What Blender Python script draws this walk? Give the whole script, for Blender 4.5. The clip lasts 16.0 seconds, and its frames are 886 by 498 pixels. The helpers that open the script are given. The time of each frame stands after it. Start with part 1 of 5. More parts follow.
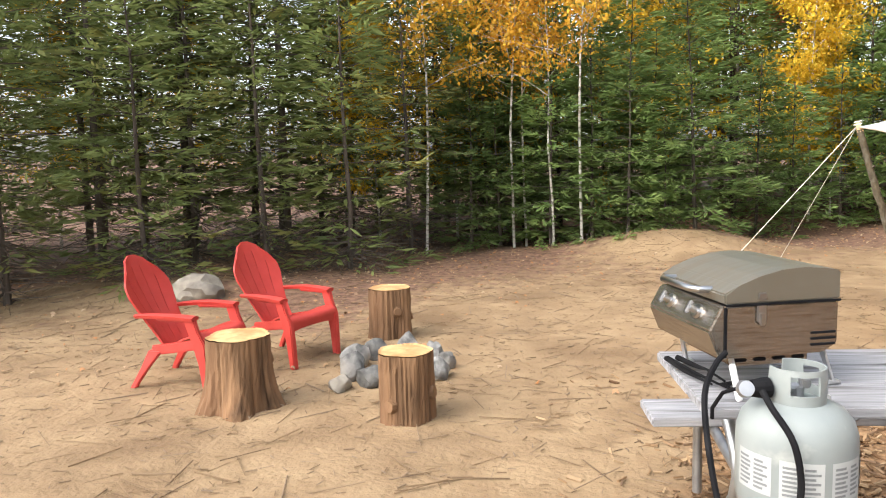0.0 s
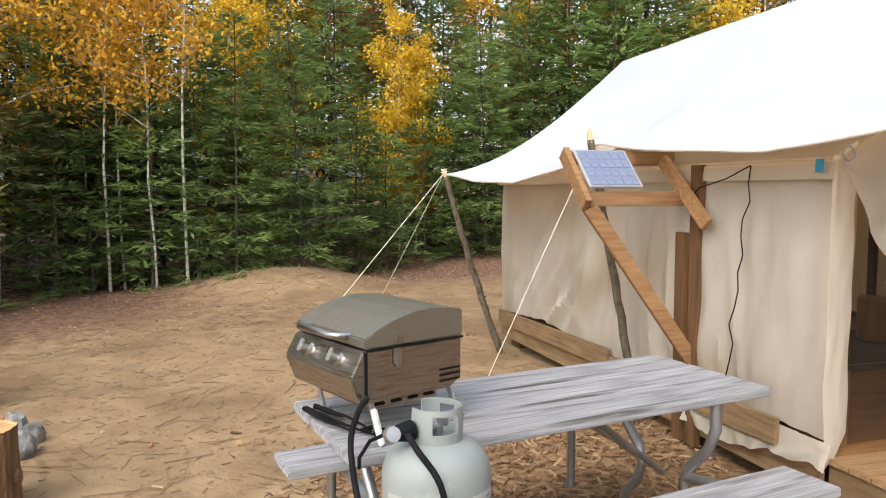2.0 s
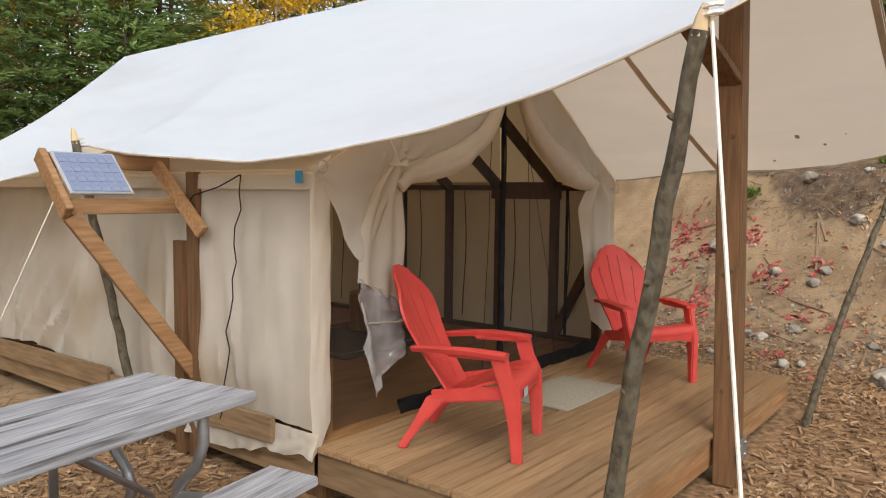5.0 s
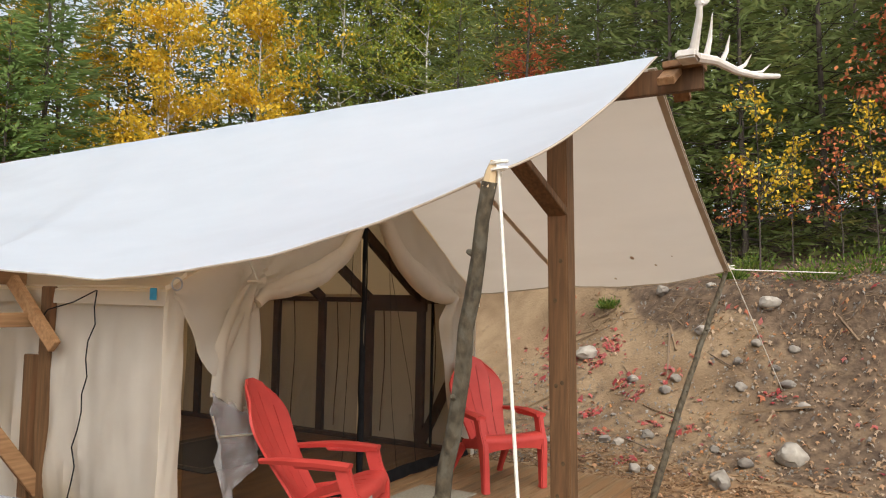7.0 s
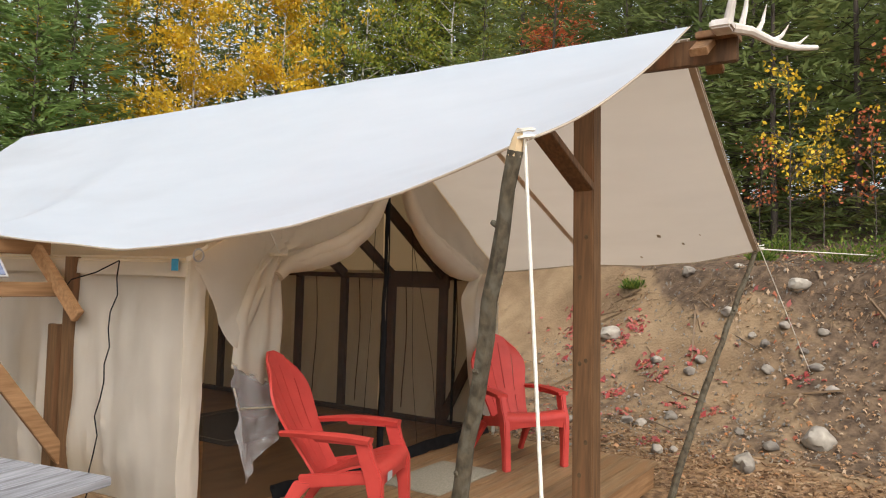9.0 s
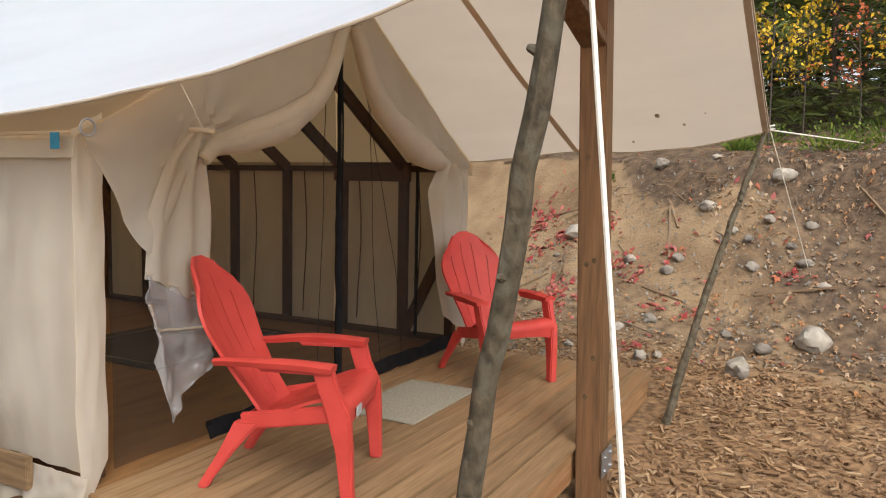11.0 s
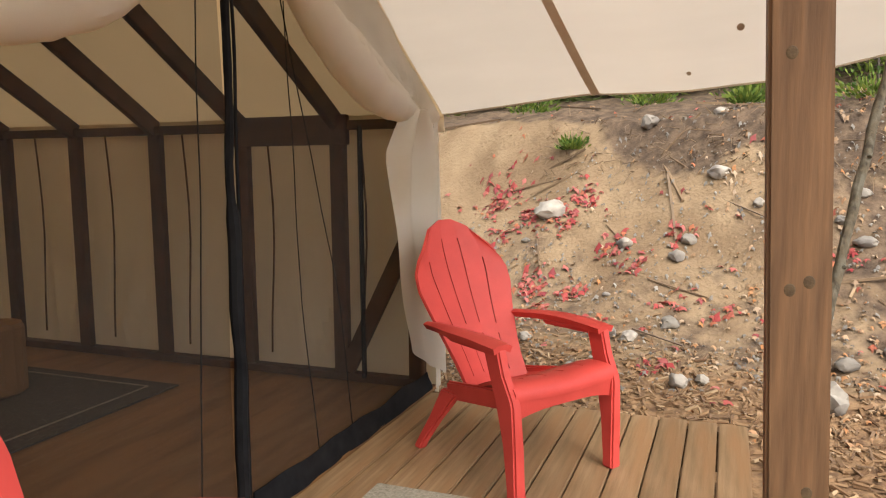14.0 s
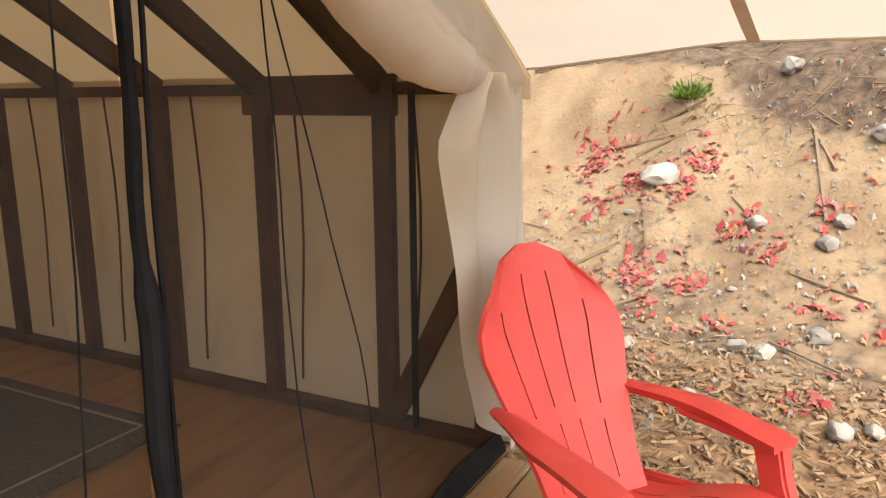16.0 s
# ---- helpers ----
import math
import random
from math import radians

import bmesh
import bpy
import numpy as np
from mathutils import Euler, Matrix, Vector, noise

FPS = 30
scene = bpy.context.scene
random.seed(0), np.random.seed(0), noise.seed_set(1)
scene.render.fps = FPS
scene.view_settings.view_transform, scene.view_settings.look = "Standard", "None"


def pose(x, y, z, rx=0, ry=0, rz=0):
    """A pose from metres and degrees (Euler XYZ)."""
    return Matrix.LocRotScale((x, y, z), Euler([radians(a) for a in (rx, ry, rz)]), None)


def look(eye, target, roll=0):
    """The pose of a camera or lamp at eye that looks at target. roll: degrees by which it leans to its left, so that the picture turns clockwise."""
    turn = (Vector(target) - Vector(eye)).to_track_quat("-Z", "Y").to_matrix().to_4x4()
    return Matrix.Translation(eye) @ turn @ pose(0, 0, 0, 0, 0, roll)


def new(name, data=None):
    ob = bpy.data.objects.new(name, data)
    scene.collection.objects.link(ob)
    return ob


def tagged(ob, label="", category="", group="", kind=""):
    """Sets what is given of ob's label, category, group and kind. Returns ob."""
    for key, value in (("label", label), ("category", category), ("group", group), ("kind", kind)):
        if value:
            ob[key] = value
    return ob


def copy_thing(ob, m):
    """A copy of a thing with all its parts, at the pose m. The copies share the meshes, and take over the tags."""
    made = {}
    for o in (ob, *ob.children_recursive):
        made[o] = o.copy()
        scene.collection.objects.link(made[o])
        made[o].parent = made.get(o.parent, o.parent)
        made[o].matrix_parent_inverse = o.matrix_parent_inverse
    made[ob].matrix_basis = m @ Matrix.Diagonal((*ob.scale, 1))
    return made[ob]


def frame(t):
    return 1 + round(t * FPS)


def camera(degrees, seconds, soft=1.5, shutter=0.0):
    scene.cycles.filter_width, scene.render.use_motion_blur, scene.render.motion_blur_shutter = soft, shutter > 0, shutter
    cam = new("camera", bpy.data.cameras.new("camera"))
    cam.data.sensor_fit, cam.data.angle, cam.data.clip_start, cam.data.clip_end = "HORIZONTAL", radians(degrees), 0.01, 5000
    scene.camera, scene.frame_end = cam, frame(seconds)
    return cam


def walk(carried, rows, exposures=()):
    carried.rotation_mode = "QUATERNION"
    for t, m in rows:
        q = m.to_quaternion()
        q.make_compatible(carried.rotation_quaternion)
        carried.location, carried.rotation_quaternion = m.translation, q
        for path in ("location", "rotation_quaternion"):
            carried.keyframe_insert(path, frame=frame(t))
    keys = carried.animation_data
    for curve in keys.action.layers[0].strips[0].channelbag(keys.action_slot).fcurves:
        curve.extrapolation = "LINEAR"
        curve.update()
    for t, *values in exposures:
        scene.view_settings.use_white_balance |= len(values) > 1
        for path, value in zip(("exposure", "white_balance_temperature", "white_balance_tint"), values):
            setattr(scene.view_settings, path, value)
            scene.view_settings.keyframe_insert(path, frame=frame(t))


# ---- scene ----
cam = camera(61.5, 16.0, soft=1.1)
EXPOSURES = [(0.0, 0.05), (2.0, -0.45), (3.0, -0.54), (5.0, -0.78), (10.0, -0.8), (12.5, -0.35), (14.5, -0.1), (16.0, 0.3)]
PATH = [
    (0, (0.535, 0.155, 1.611), (0.271, 2.123, 1.37), -1.6),
    (0.5, (0.472, 0.291, 1.618), (0.512, 2.279, 1.407), -1.6),
    (1, (0.433, 0.342, 1.627), (0.74, 2.309, 1.434), -0.8),
    (1.5, (0.431, 0.346, 1.631), (0.984, 2.26, 1.457), -0.1),
    (2, (0.449, 0.337, 1.63), (1.21, 2.18, 1.472), -0.1),
    (2.5, (0.476, 0.321, 1.632), (1.414, 2.08, 1.479), -0.1),
    (3, (0.51, 0.297, 1.637), (1.626, 1.95, 1.482), -0.5),
    (3.5, (0.579, 0.299, 1.626), (1.907, 1.783, 1.438), -0.6),
    (4, (0.644, 0.308, 1.625), (2.163, 1.589, 1.4), -0.5),
    (4.5, (0.675, 0.3, 1.656), (2.309, 1.43, 1.424), -0.3),
    (5, (0.648, 0.273, 1.669), (2.331, 1.344, 1.519), 0.6),
    (5.2, (0.643, 0.244, 1.685), (2.334, 1.307, 1.586), 0.9),
    (7.3, (0.496, -0.146, 1.744), (2.317, 0.663, 1.915), 1.1),
    (7.5, (0.493, -0.151, 1.742), (2.314, 0.653, 1.941), 1.3),
    (8, (0.477, -0.166, 1.739), (2.29, 0.647, 1.966), 1.5),
    (8.5, (0.499, -0.147, 1.726), (2.297, 0.709, 1.906), 1.7),
    (9, (0.57, -0.091, 1.714), (2.358, 0.801, 1.794), 1.8),
    (9.5, (0.698, 0.093, 1.691), (2.511, 0.936, 1.682), 0.4),
    (10, (0.844, 0.25, 1.635), (2.684, 1.03, 1.526), -0.5),
    (10.2, (0.932, 0.272, 1.63), (2.765, 1.06, 1.493), -0.0),
    (12.3, (2.169, 1.056, 1.534), (4.056, 1.68, 1.306), 1.9),
    (12.5, (2.292, 1.137, 1.529), (4.182, 1.742, 1.286), 1.7),
    (13, (2.574, 1.331, 1.561), (4.486, 1.85, 1.287), 1.5),
    (13.5, (2.947, 1.417, 1.544), (4.859, 1.947, 1.291), 0.3),
    (14, (3.246, 1.518, 1.512), (5.166, 2.031, 1.285), -0.5),
    (14.5, (3.519, 1.613, 1.534), (5.472, 1.985, 1.312), -1.3),
    (15, (3.824, 1.64, 1.558), (5.754, 2.08, 1.272), -0.3),
    (15.5, (4.087, 1.674, 1.68), (5.961, 2.265, 1.308), -0.0),
    (16, (4.366, 1.798, 1.692), (6.186, 2.524, 1.291), -0.4),
]
walk(cam, [(t, look(eye, target, roll)) for t, eye, target, roll in PATH], EXPOSURES)

# ---- light ----
world = bpy.data.worlds.new("sky")
scene.world = world
world.use_nodes = True
wn = world.node_tree.nodes
sky = wn.new("ShaderNodeTexSky")
sky.sky_type, sky.sun_disc = "NISHITA", False
sky.sun_elevation, sky.sun_rotation = radians(46), radians(230)
sky.air_density, sky.dust_density, sky.ozone_density = 1.0, 4.0, 1.0
wn["Background"].inputs["Strength"].default_value = 0.50
cloud = wn.new("ShaderNodeHueSaturation")
cloud.inputs["Saturation"].default_value = 0.45
world.node_tree.links.new(sky.outputs[0], cloud.inputs["Color"])
world.node_tree.links.new(cloud.outputs[0], wn["Background"].inputs[0])
sun_data = bpy.data.lights.new("sun", "SUN")
sun_data.energy, sun_data.angle, sun_data.color = 0.9, radians(70), (1.0, 0.985, 0.965)
sun = new("sun", sun_data)
sun.matrix_world = look((-11.5, -9.5, 15.5), (0, 0, 0))


# ---- materials ----
def noise_mat(name, c1, c2, scale=4.0, rough=0.8, bump=0.2, bump_scale=None, metal=0.0, stretch=(1, 1, 1),
              c3=None, scale3=0.6, vary=0.0, island=0.0, thru=0.0, detail=6.0, bump_dist=0.01, amount3=0.5, thru_colour=None):
    """Two colours mixed by fine noise, a third by a wide one; grain bump; thru: share of light let through."""
    m = bpy.data.materials.new(name)
    m.use_nodes = True
    nt = m.node_tree
    n, l = nt.nodes, nt.links
    b = n["Principled BSDF"]
    tc = n.new("ShaderNodeTexCoord")
    mp = n.new("ShaderNodeMapping")
    mp.inputs["Scale"].default_value = stretch
    l.new(tc.outputs["Object"], mp.inputs[0])
    no = n.new("ShaderNodeTexNoise")
    no.inputs["Scale"].default_value, no.inputs["Detail"].default_value = scale, detail
    l.new(mp.outputs[0], no.inputs["Vector"])
    rp = n.new("ShaderNodeValToRGB")
    rp.color_ramp.elements[0].position, rp.color_ramp.elements[1].position = 0.32, 0.68
    rp.color_ramp.elements[0].color, rp.color_ramp.elements[1].color = (*c1, 1), (*c2, 1)
    l.new(no.outputs["Fac"], rp.inputs[0])
    col = rp.outputs[0]

    def mix(kind, fac, a, bb):
        x = n.new("ShaderNodeMixRGB")
        x.blend_type = kind
        for sock, v in zip((0, 1, 2), (fac, a, bb)):
            if hasattr(v, "links"):
                l.new(v, x.inputs[sock])
            else:
                x.inputs[sock].default_value = v
        return x.outputs[0]
    if c3:
        n3 = n.new("ShaderNodeTexNoise")
        n3.inputs["Scale"].default_value, n3.inputs["Detail"].default_value = scale3, 5
        l.new(mp.outputs[0], n3.inputs["Vector"])
        r3 = n.new("ShaderNodeValToRGB")
        r3.color_ramp.elements[0].position, r3.color_ramp.elements[1].position = amount3 - 0.06, amount3 + 0.12
        l.new(n3.outputs["Fac"], r3.inputs[0])
        col = mix("MIX", r3.outputs[0], col, (*c3, 1))
    if vary or island:
        src = n.new("ShaderNodeObjectInfo").outputs["Random"] if not island else n.new("ShaderNodeNewGeometry").outputs["Random Per Island"]
        hs = n.new("ShaderNodeHueSaturation")
        mr = n.new("ShaderNodeMapRange")
        k = vary or island
        mr.inputs["To Min"].default_value, mr.inputs["To Max"].default_value = 1 - k, 1 + k
        l.new(src, mr.inputs[0])
        l.new(mr.outputs[0], hs.inputs["Value"])
        l.new(col, hs.inputs["Color"])
        col = hs.outputs[0]
    l.new(col, b.inputs["Base Color"])
    b.inputs["Roughness"].default_value, b.inputs["Metallic"].default_value = rough, metal
    if metal == 0:
        b.inputs["Specular IOR Level"].default_value = 0.3
    if bump:
        nb = no
        if bump_scale:
            nb = n.new("ShaderNodeTexNoise")
            nb.inputs["Scale"].default_value, nb.inputs["Detail"].default_value = bump_scale, 6
            l.new(mp.outputs[0], nb.inputs["Vector"])
        bp = n.new("ShaderNodeBump")
        bp.inputs["Strength"].default_value, bp.inputs["Distance"].default_value = bump, bump_dist
        l.new(nb.outputs["Fac"], bp.inputs["Height"])
        l.new(bp.outputs[0], b.inputs["Normal"])
    if thru:
        tr = n.new("ShaderNodeBsdfTranslucent")
        if thru_colour:
            tr.inputs[0].default_value = (*thru_colour, 1)
        else:
            l.new(col, tr.inputs[0])
        mx = n.new("ShaderNodeMixShader")
        mx.inputs[0].default_value = thru
        l.new(b.outputs[0], mx.inputs[1])
        l.new(tr.outputs[0], mx.inputs[2])
        l.new(mx.outputs[0], n["Material Output"].inputs[0])
    return m


def palette_mat(name, colours, thru=0.25, rough=0.7):
    """Leaves: each island takes one of several colours."""
    m = bpy.data.materials.new(name)
    m.use_nodes = True
    n, l = m.node_tree.nodes, m.node_tree.links
    g = n.new("ShaderNodeNewGeometry")
    rp = n.new("ShaderNodeValToRGB")
    e = rp.color_ramp.elements
    while len(e) < len(colours):
        e.new(0.5)
    for i, c in enumerate(colours):
        e[i].position, e[i].color = i / (len(colours) - 1), (*c, 1)
    l.new(g.outputs["Random Per Island"], rp.inputs[0])
    b = n["Principled BSDF"]
    b.inputs["Roughness"].default_value = rough
    b.inputs["Specular IOR Level"].default_value = 0.25
    l.new(rp.outputs[0], b.inputs["Base Color"])
    tr = n.new("ShaderNodeBsdfTranslucent")
    l.new(rp.outputs[0], tr.inputs[0])
    mx = n.new("ShaderNodeMixShader")
    mx.inputs[0].default_value = thru
    l.new(b.outputs[0], mx.inputs[1])
    l.new(tr.outputs[0], mx.inputs[2])
    l.new(mx.outputs[0], n["Material Output"].inputs[0])
    return m


def sheer_mat(name, colour, cover, gloss=0.0):
    """Netting or clear vinyl: part cover, part see-through."""
    m = bpy.data.materials.new(name)
    m.use_nodes = True
    n, l = m.node_tree.nodes, m.node_tree.links
    b = n["Principled BSDF"]
    b.inputs["Base Color"].default_value = (*colour, 1)
    b.inputs["Roughness"].default_value = 0.15 if gloss else 0.9
    t = n.new("ShaderNodeBsdfTransparent")
    mx = n.new("ShaderNodeMixShader")
    mx.inputs[0].default_value = cover
    l.new(t.outputs[0], mx.inputs[1])
    l.new(b.outputs[0], mx.inputs[2])
    l.new(mx.outputs[0], n["Material Output"].inputs[0])
    return m


RED = noise_mat("red_plastic", (0.44, 0.046, 0.036), (0.51, 0.056, 0.044), 9, 0.5, 0.05, 120)
CANVAS = noise_mat("canvas", (0.60, 0.585, 0.54), (0.68, 0.665, 0.62), 6, 0.95, 0.35, 260, c3=(0.47, 0.42, 0.33), scale3=1.5, thru=0.60, bump_dist=0.002, amount3=0.585, thru_colour=(0.93, 0.83, 0.66))
ROOF_CANVAS = noise_mat("roof_canvas", (0.62, 0.58, 0.50), (0.70, 0.66, 0.57), 6, 0.95, 0.35, 260, c3=(0.55, 0.49, 0.40), scale3=1.3, thru=0.82, bump_dist=0.002, amount3=0.6, thru_colour=(0.92, 0.83, 0.66))
# fly cloth: its third colour paints in the faint grey shading of creases
FLY = noise_mat("fly_cloth", (0.64, 0.73, 0.80), (0.69, 0.78, 0.85), 5, 0.8, 0.3, 2.0, stretch=(1, 0.35, 1), c3=(0.58, 0.66, 0.72), scale3=1.6, amount3=0.6, thru=0.42, bump_dist=0.03, thru_colour=(0.97, 0.79, 0.60))
FLY_HEM = noise_mat("hem_tape", (0.40, 0.33, 0.25), (0.48, 0.40, 0.30), 9, 0.9, 0.1)
SEAM_TAPE = noise_mat("seam_tape", (0.58, 0.47, 0.34), (0.66, 0.55, 0.41), 9, 0.9, 0.1)
LUMBER = noise_mat("treated_lumber", (0.19, 0.10, 0.043), (0.31, 0.175, 0.083), 3, 0.62, 0.25, stretch=(1.2, 14, 14), c3=(0.22, 0.10, 0.04), scale3=0.8, vary=0.18, amount3=0.62)
LUMBER_Z = noise_mat("treated_post", (0.080, 0.042, 0.019), (0.150, 0.080, 0.036), 3, 0.62, 0.25, stretch=(14, 14, 1.2), c3=(0.16, 0.07, 0.03), scale3=0.8, vary=0.12, amount3=0.62)
LUMBER_Y = noise_mat("rim_lumber", (0.15, 0.095, 0.05), (0.25, 0.165, 0.09), 3, 0.65, 0.25, stretch=(14, 1.2, 14), c3=(0.11, 0.07, 0.04), scale3=0.8, vary=0.15, amount3=0.62)
KNOT = noise_mat("wood_knot", (0.060, 0.038, 0.018), (0.095, 0.062, 0.030), 60, 0.7, 0.2)
DECKING = noise_mat("deck_plank", (0.20, 0.125, 0.062), (0.31, 0.20, 0.108), 3, 0.55, 0.25, stretch=(1.2, 16, 16), c3=(0.27, 0.15, 0.07), scale3=0.9, vary=0.22, amount3=0.6)
FRAME_WOOD = noise_mat("stained_frame", (0.062, 0.029, 0.014), (0.11, 0.052, 0.026), 4, 0.6, 0.2, stretch=(3, 3, 3), vary=0.15)
PLY = noise_mat("plywood", (0.17, 0.088, 0.036), (0.26, 0.145, 0.062), 2.2, 0.5, 0.1, stretch=(1, 6, 1), c3=(0.27, 0.14, 0.055), scale3=1.5)
GREY_WOOD = noise_mat("weathered_wood", (0.21, 0.21, 0.218), (0.41, 0.41, 0.425), 2.6, 0.75, 0.5, stretch=(1.2, 20, 20), c3=(0.12, 0.115, 0.11), scale3=1.6, vary=0.14, amount3=0.6)
GALV = noise_mat("galvanised_tube", (0.30, 0.31, 0.32), (0.42, 0.43, 0.44), 12, 0.42, 0.05, metal=0.85)
STEEL = noise_mat("brushed_steel", (0.31, 0.28, 0.245), (0.42, 0.385, 0.34), 5, 0.27, 0.03, stretch=(2, 2, 40), metal=0.92, c3=(0.22, 0.165, 0.115), scale3=3.0, amount3=0.57)
LID_STEEL = noise_mat("lid_steel", (0.25, 0.245, 0.205), (0.29, 0.28, 0.235), 4, 0.36, 0.02, stretch=(2, 12, 2), metal=0.75, c3=(0.26, 0.24, 0.19), scale3=1.5)
CHROME = noise_mat("chrome", (0.42, 0.42, 0.42), (0.50, 0.50, 0.50), 5, 0.28, 0, metal=1.0)
TANK = noise_mat("tank_paint", (0.21, 0.235, 0.23), (0.27, 0.295, 0.285), 5, 0.38, 0.05, 40, c3=(0.42, 0.43, 0.40), scale3=7, amount3=0.66)
LABEL = noise_mat("label_paper", (0.36, 0.375, 0.37), (0.41, 0.425, 0.415), 8, 0.5, 0)
PRINT = noise_mat("print", (0.15, 0.16, 0.16), (0.20, 0.21, 0.21), 200, 0.6, 0)
BLACK = noise_mat("black_rubber", (0.006, 0.006, 0.007), (0.014, 0.014, 0.015), 12, 0.7, 0.05)
BLACK.node_tree.nodes["Principled BSDF"].inputs["Specular IOR Level"].default_value = 0.08
WHITE = noise_mat("white_plastic", (0.78, 0.78, 0.77), (0.82, 0.82, 0.81), 9, 0.5, 0)
ROPE = noise_mat("cotton_rope", (0.66, 0.62, 0.53), (0.78, 0.75, 0.66), 60, 0.9, 0.3)
BARK = noise_mat("pole_bark", (0.042, 0.034, 0.022), (0.115, 0.092, 0.058), 30, 0.9, 0.6, stretch=(1, 1, 0.7), c3=(0.11, 0.098, 0.070), scale3=22, bump_dist=0.02, amount3=0.53)
BARE_WOOD = noise_mat("bare_wood", (0.50, 0.36, 0.20), (0.62, 0.47, 0.28), 8, 0.75, 0.2)
SPRUCE_BARK = noise_mat("spruce_bark", (0.055, 0.045, 0.036), (0.13, 0.105, 0.085), 8, 0.95, 0.5, stretch=(1, 1, 0.3), bump_dist=0.02)
BIRCH_BARK = noise_mat("birch_bark", (0.46, 0.43, 0.37), (0.60, 0.57, 0.50), 6, 0.8, 0.3, stretch=(1, 1, 3.5), c3=(0.12, 0.10, 0.08), scale3=4, amount3=0.55)
NEEDLES = noise_mat("needles", (0.14, 0.185, 0.065), (0.25, 0.29, 0.10), 2.2, 0.75, 0, c3=(0.29, 0.25, 0.075), scale3=0.8, vary=0.30, thru=0.52, amount3=0.60)
NEEDLES_FRESH = noise_mat("fir_needles", (0.145, 0.225, 0.075), (0.27, 0.36, 0.115), 2.4, 0.7, 0, vary=0.25, thru=0.52)
PALE_STONE = noise_mat("bank_stone", (0.24, 0.21, 0.17), (0.42, 0.38, 0.31), 8, 0.85, 0.6, c3=(0.19, 0.165, 0.14), scale3=3, vary=0.35, bump_dist=0.02)
STONE = noise_mat("field_stone", (0.075, 0.074, 0.072), (0.22, 0.215, 0.20), 11, 0.9, 0.9, 24, c3=(0.31, 0.29, 0.26), scale3=3, vary=0.45, bump_dist=0.02)
STUMP_BARK = noise_mat("cedar_bark", (0.05, 0.027, 0.013), (0.27, 0.155, 0.08), 10, 0.9, 0.9, stretch=(1, 1, 0.16), c3=(0.19, 0.105, 0.055), scale3=4, bump_dist=0.03)
STUMP_TOP = noise_mat("sawn_end", (0.50, 0.30, 0.13), (0.64, 0.42, 0.21), 14, 0.75, 0.3, c3=(0.40, 0.22, 0.09), scale3=5)
CHIPS = palette_mat("wood_chips", [(0.11, 0.06, 0.03), (0.22, 0.13, 0.065), (0.30, 0.19, 0.10), (0.16, 0.10, 0.06), (0.40, 0.28, 0.16)], 0.0, 0.85)
TWIGS = palette_mat("dead_twigs", [(0.13, 0.085, 0.05), (0.24, 0.16, 0.09), (0.19, 0.14, 0.10)], 0.0, 0.9)
LEAF_YELLOW = palette_mat("yellow_leaves", [(0.66, 0.38, 0.03), (0.80, 0.54, 0.04), (0.72, 0.46, 0.03), (0.56, 0.40, 0.04), (0.82, 0.60, 0.07)], 0.35)
LEAF_ORANGE = palette_mat("orange_leaves", [(0.58, 0.27, 0.03), (0.68, 0.38, 0.04), (0.74, 0.46, 0.05), (0.48, 0.28, 0.05)], 0.35)
LEAF_GREEN = palette_mat("turning_leaves", [(0.20, 0.28, 0.05), (0.29, 0.34, 0.06), (0.38, 0.37, 0.05), (0.16, 0.25, 0.06), (0.52, 0.42, 0.05)], 0.35)
LEAF_RED = palette_mat("red_leaves", [(0.62, 0.16, 0.07), (0.70, 0.24, 0.09), (0.52, 0.11, 0.06), (0.72, 0.32, 0.11)], 0.3)
LITTER_RED = palette_mat("fallen_maple_leaves", [(0.24, 0.03, 0.03), (0.33, 0.06, 0.05), (0.42, 0.14, 0.11), (0.19, 0.03, 0.035), (0.38, 0.13, 0.06)], 0.0)
LITTER_TAN = palette_mat("fallen_dry_leaves", [(0.24, 0.14, 0.07), (0.34, 0.22, 0.12), (0.36, 0.15, 0.05), (0.42, 0.31, 0.20), (0.20, 0.12, 0.07)], 0.0)
MOSS = palette_mat("undergrowth_leaves", [(0.05, 0.10, 0.02), (0.12, 0.19, 0.03), (0.20, 0.24, 0.04), (0.08, 0.14, 0.03)], 0.25)
ANTLER = noise_mat("antler_bone", (0.52, 0.47, 0.40), (0.74, 0.71, 0.66), 7, 0.6, 0.3, c3=(0.36, 0.27, 0.19), scale3=4, amount3=0.62)
SOLAR = noise_mat("solar_cells", (0.13, 0.16, 0.24), (0.20, 0.23, 0.32), 30, 0.12, 0)
ALU = noise_mat("aluminium", (0.62, 0.63, 0.64), (0.70, 0.71, 0.72), 10, 0.35, 0, metal=0.9)
MAT_GREY = noise_mat("door_mat_fibre", (0.25, 0.232, 0.18), (0.36, 0.335, 0.27), 80, 0.95, 0.8, bump_dist=0.006)
RUG = noise_mat("rug_fibre", (0.060, 0.052, 0.046), (0.10, 0.088, 0.076), 60, 0.95, 0.5)
RUG_LINE = noise_mat("rug_border", (0.20, 0.17, 0.14), (0.26, 0.23, 0.19), 60, 0.95, 0.3)
BLUE = noise_mat("blue_tag", (0.03, 0.20, 0.34), (0.04, 0.26, 0.42), 30, 0.6, 0)
NET = sheer_mat("insect_net", (0.012, 0.011, 0.010), 0.46)
VINYL = sheer_mat("clear_vinyl", (0.50, 0.49, 0.49), 0.38, 1.0)


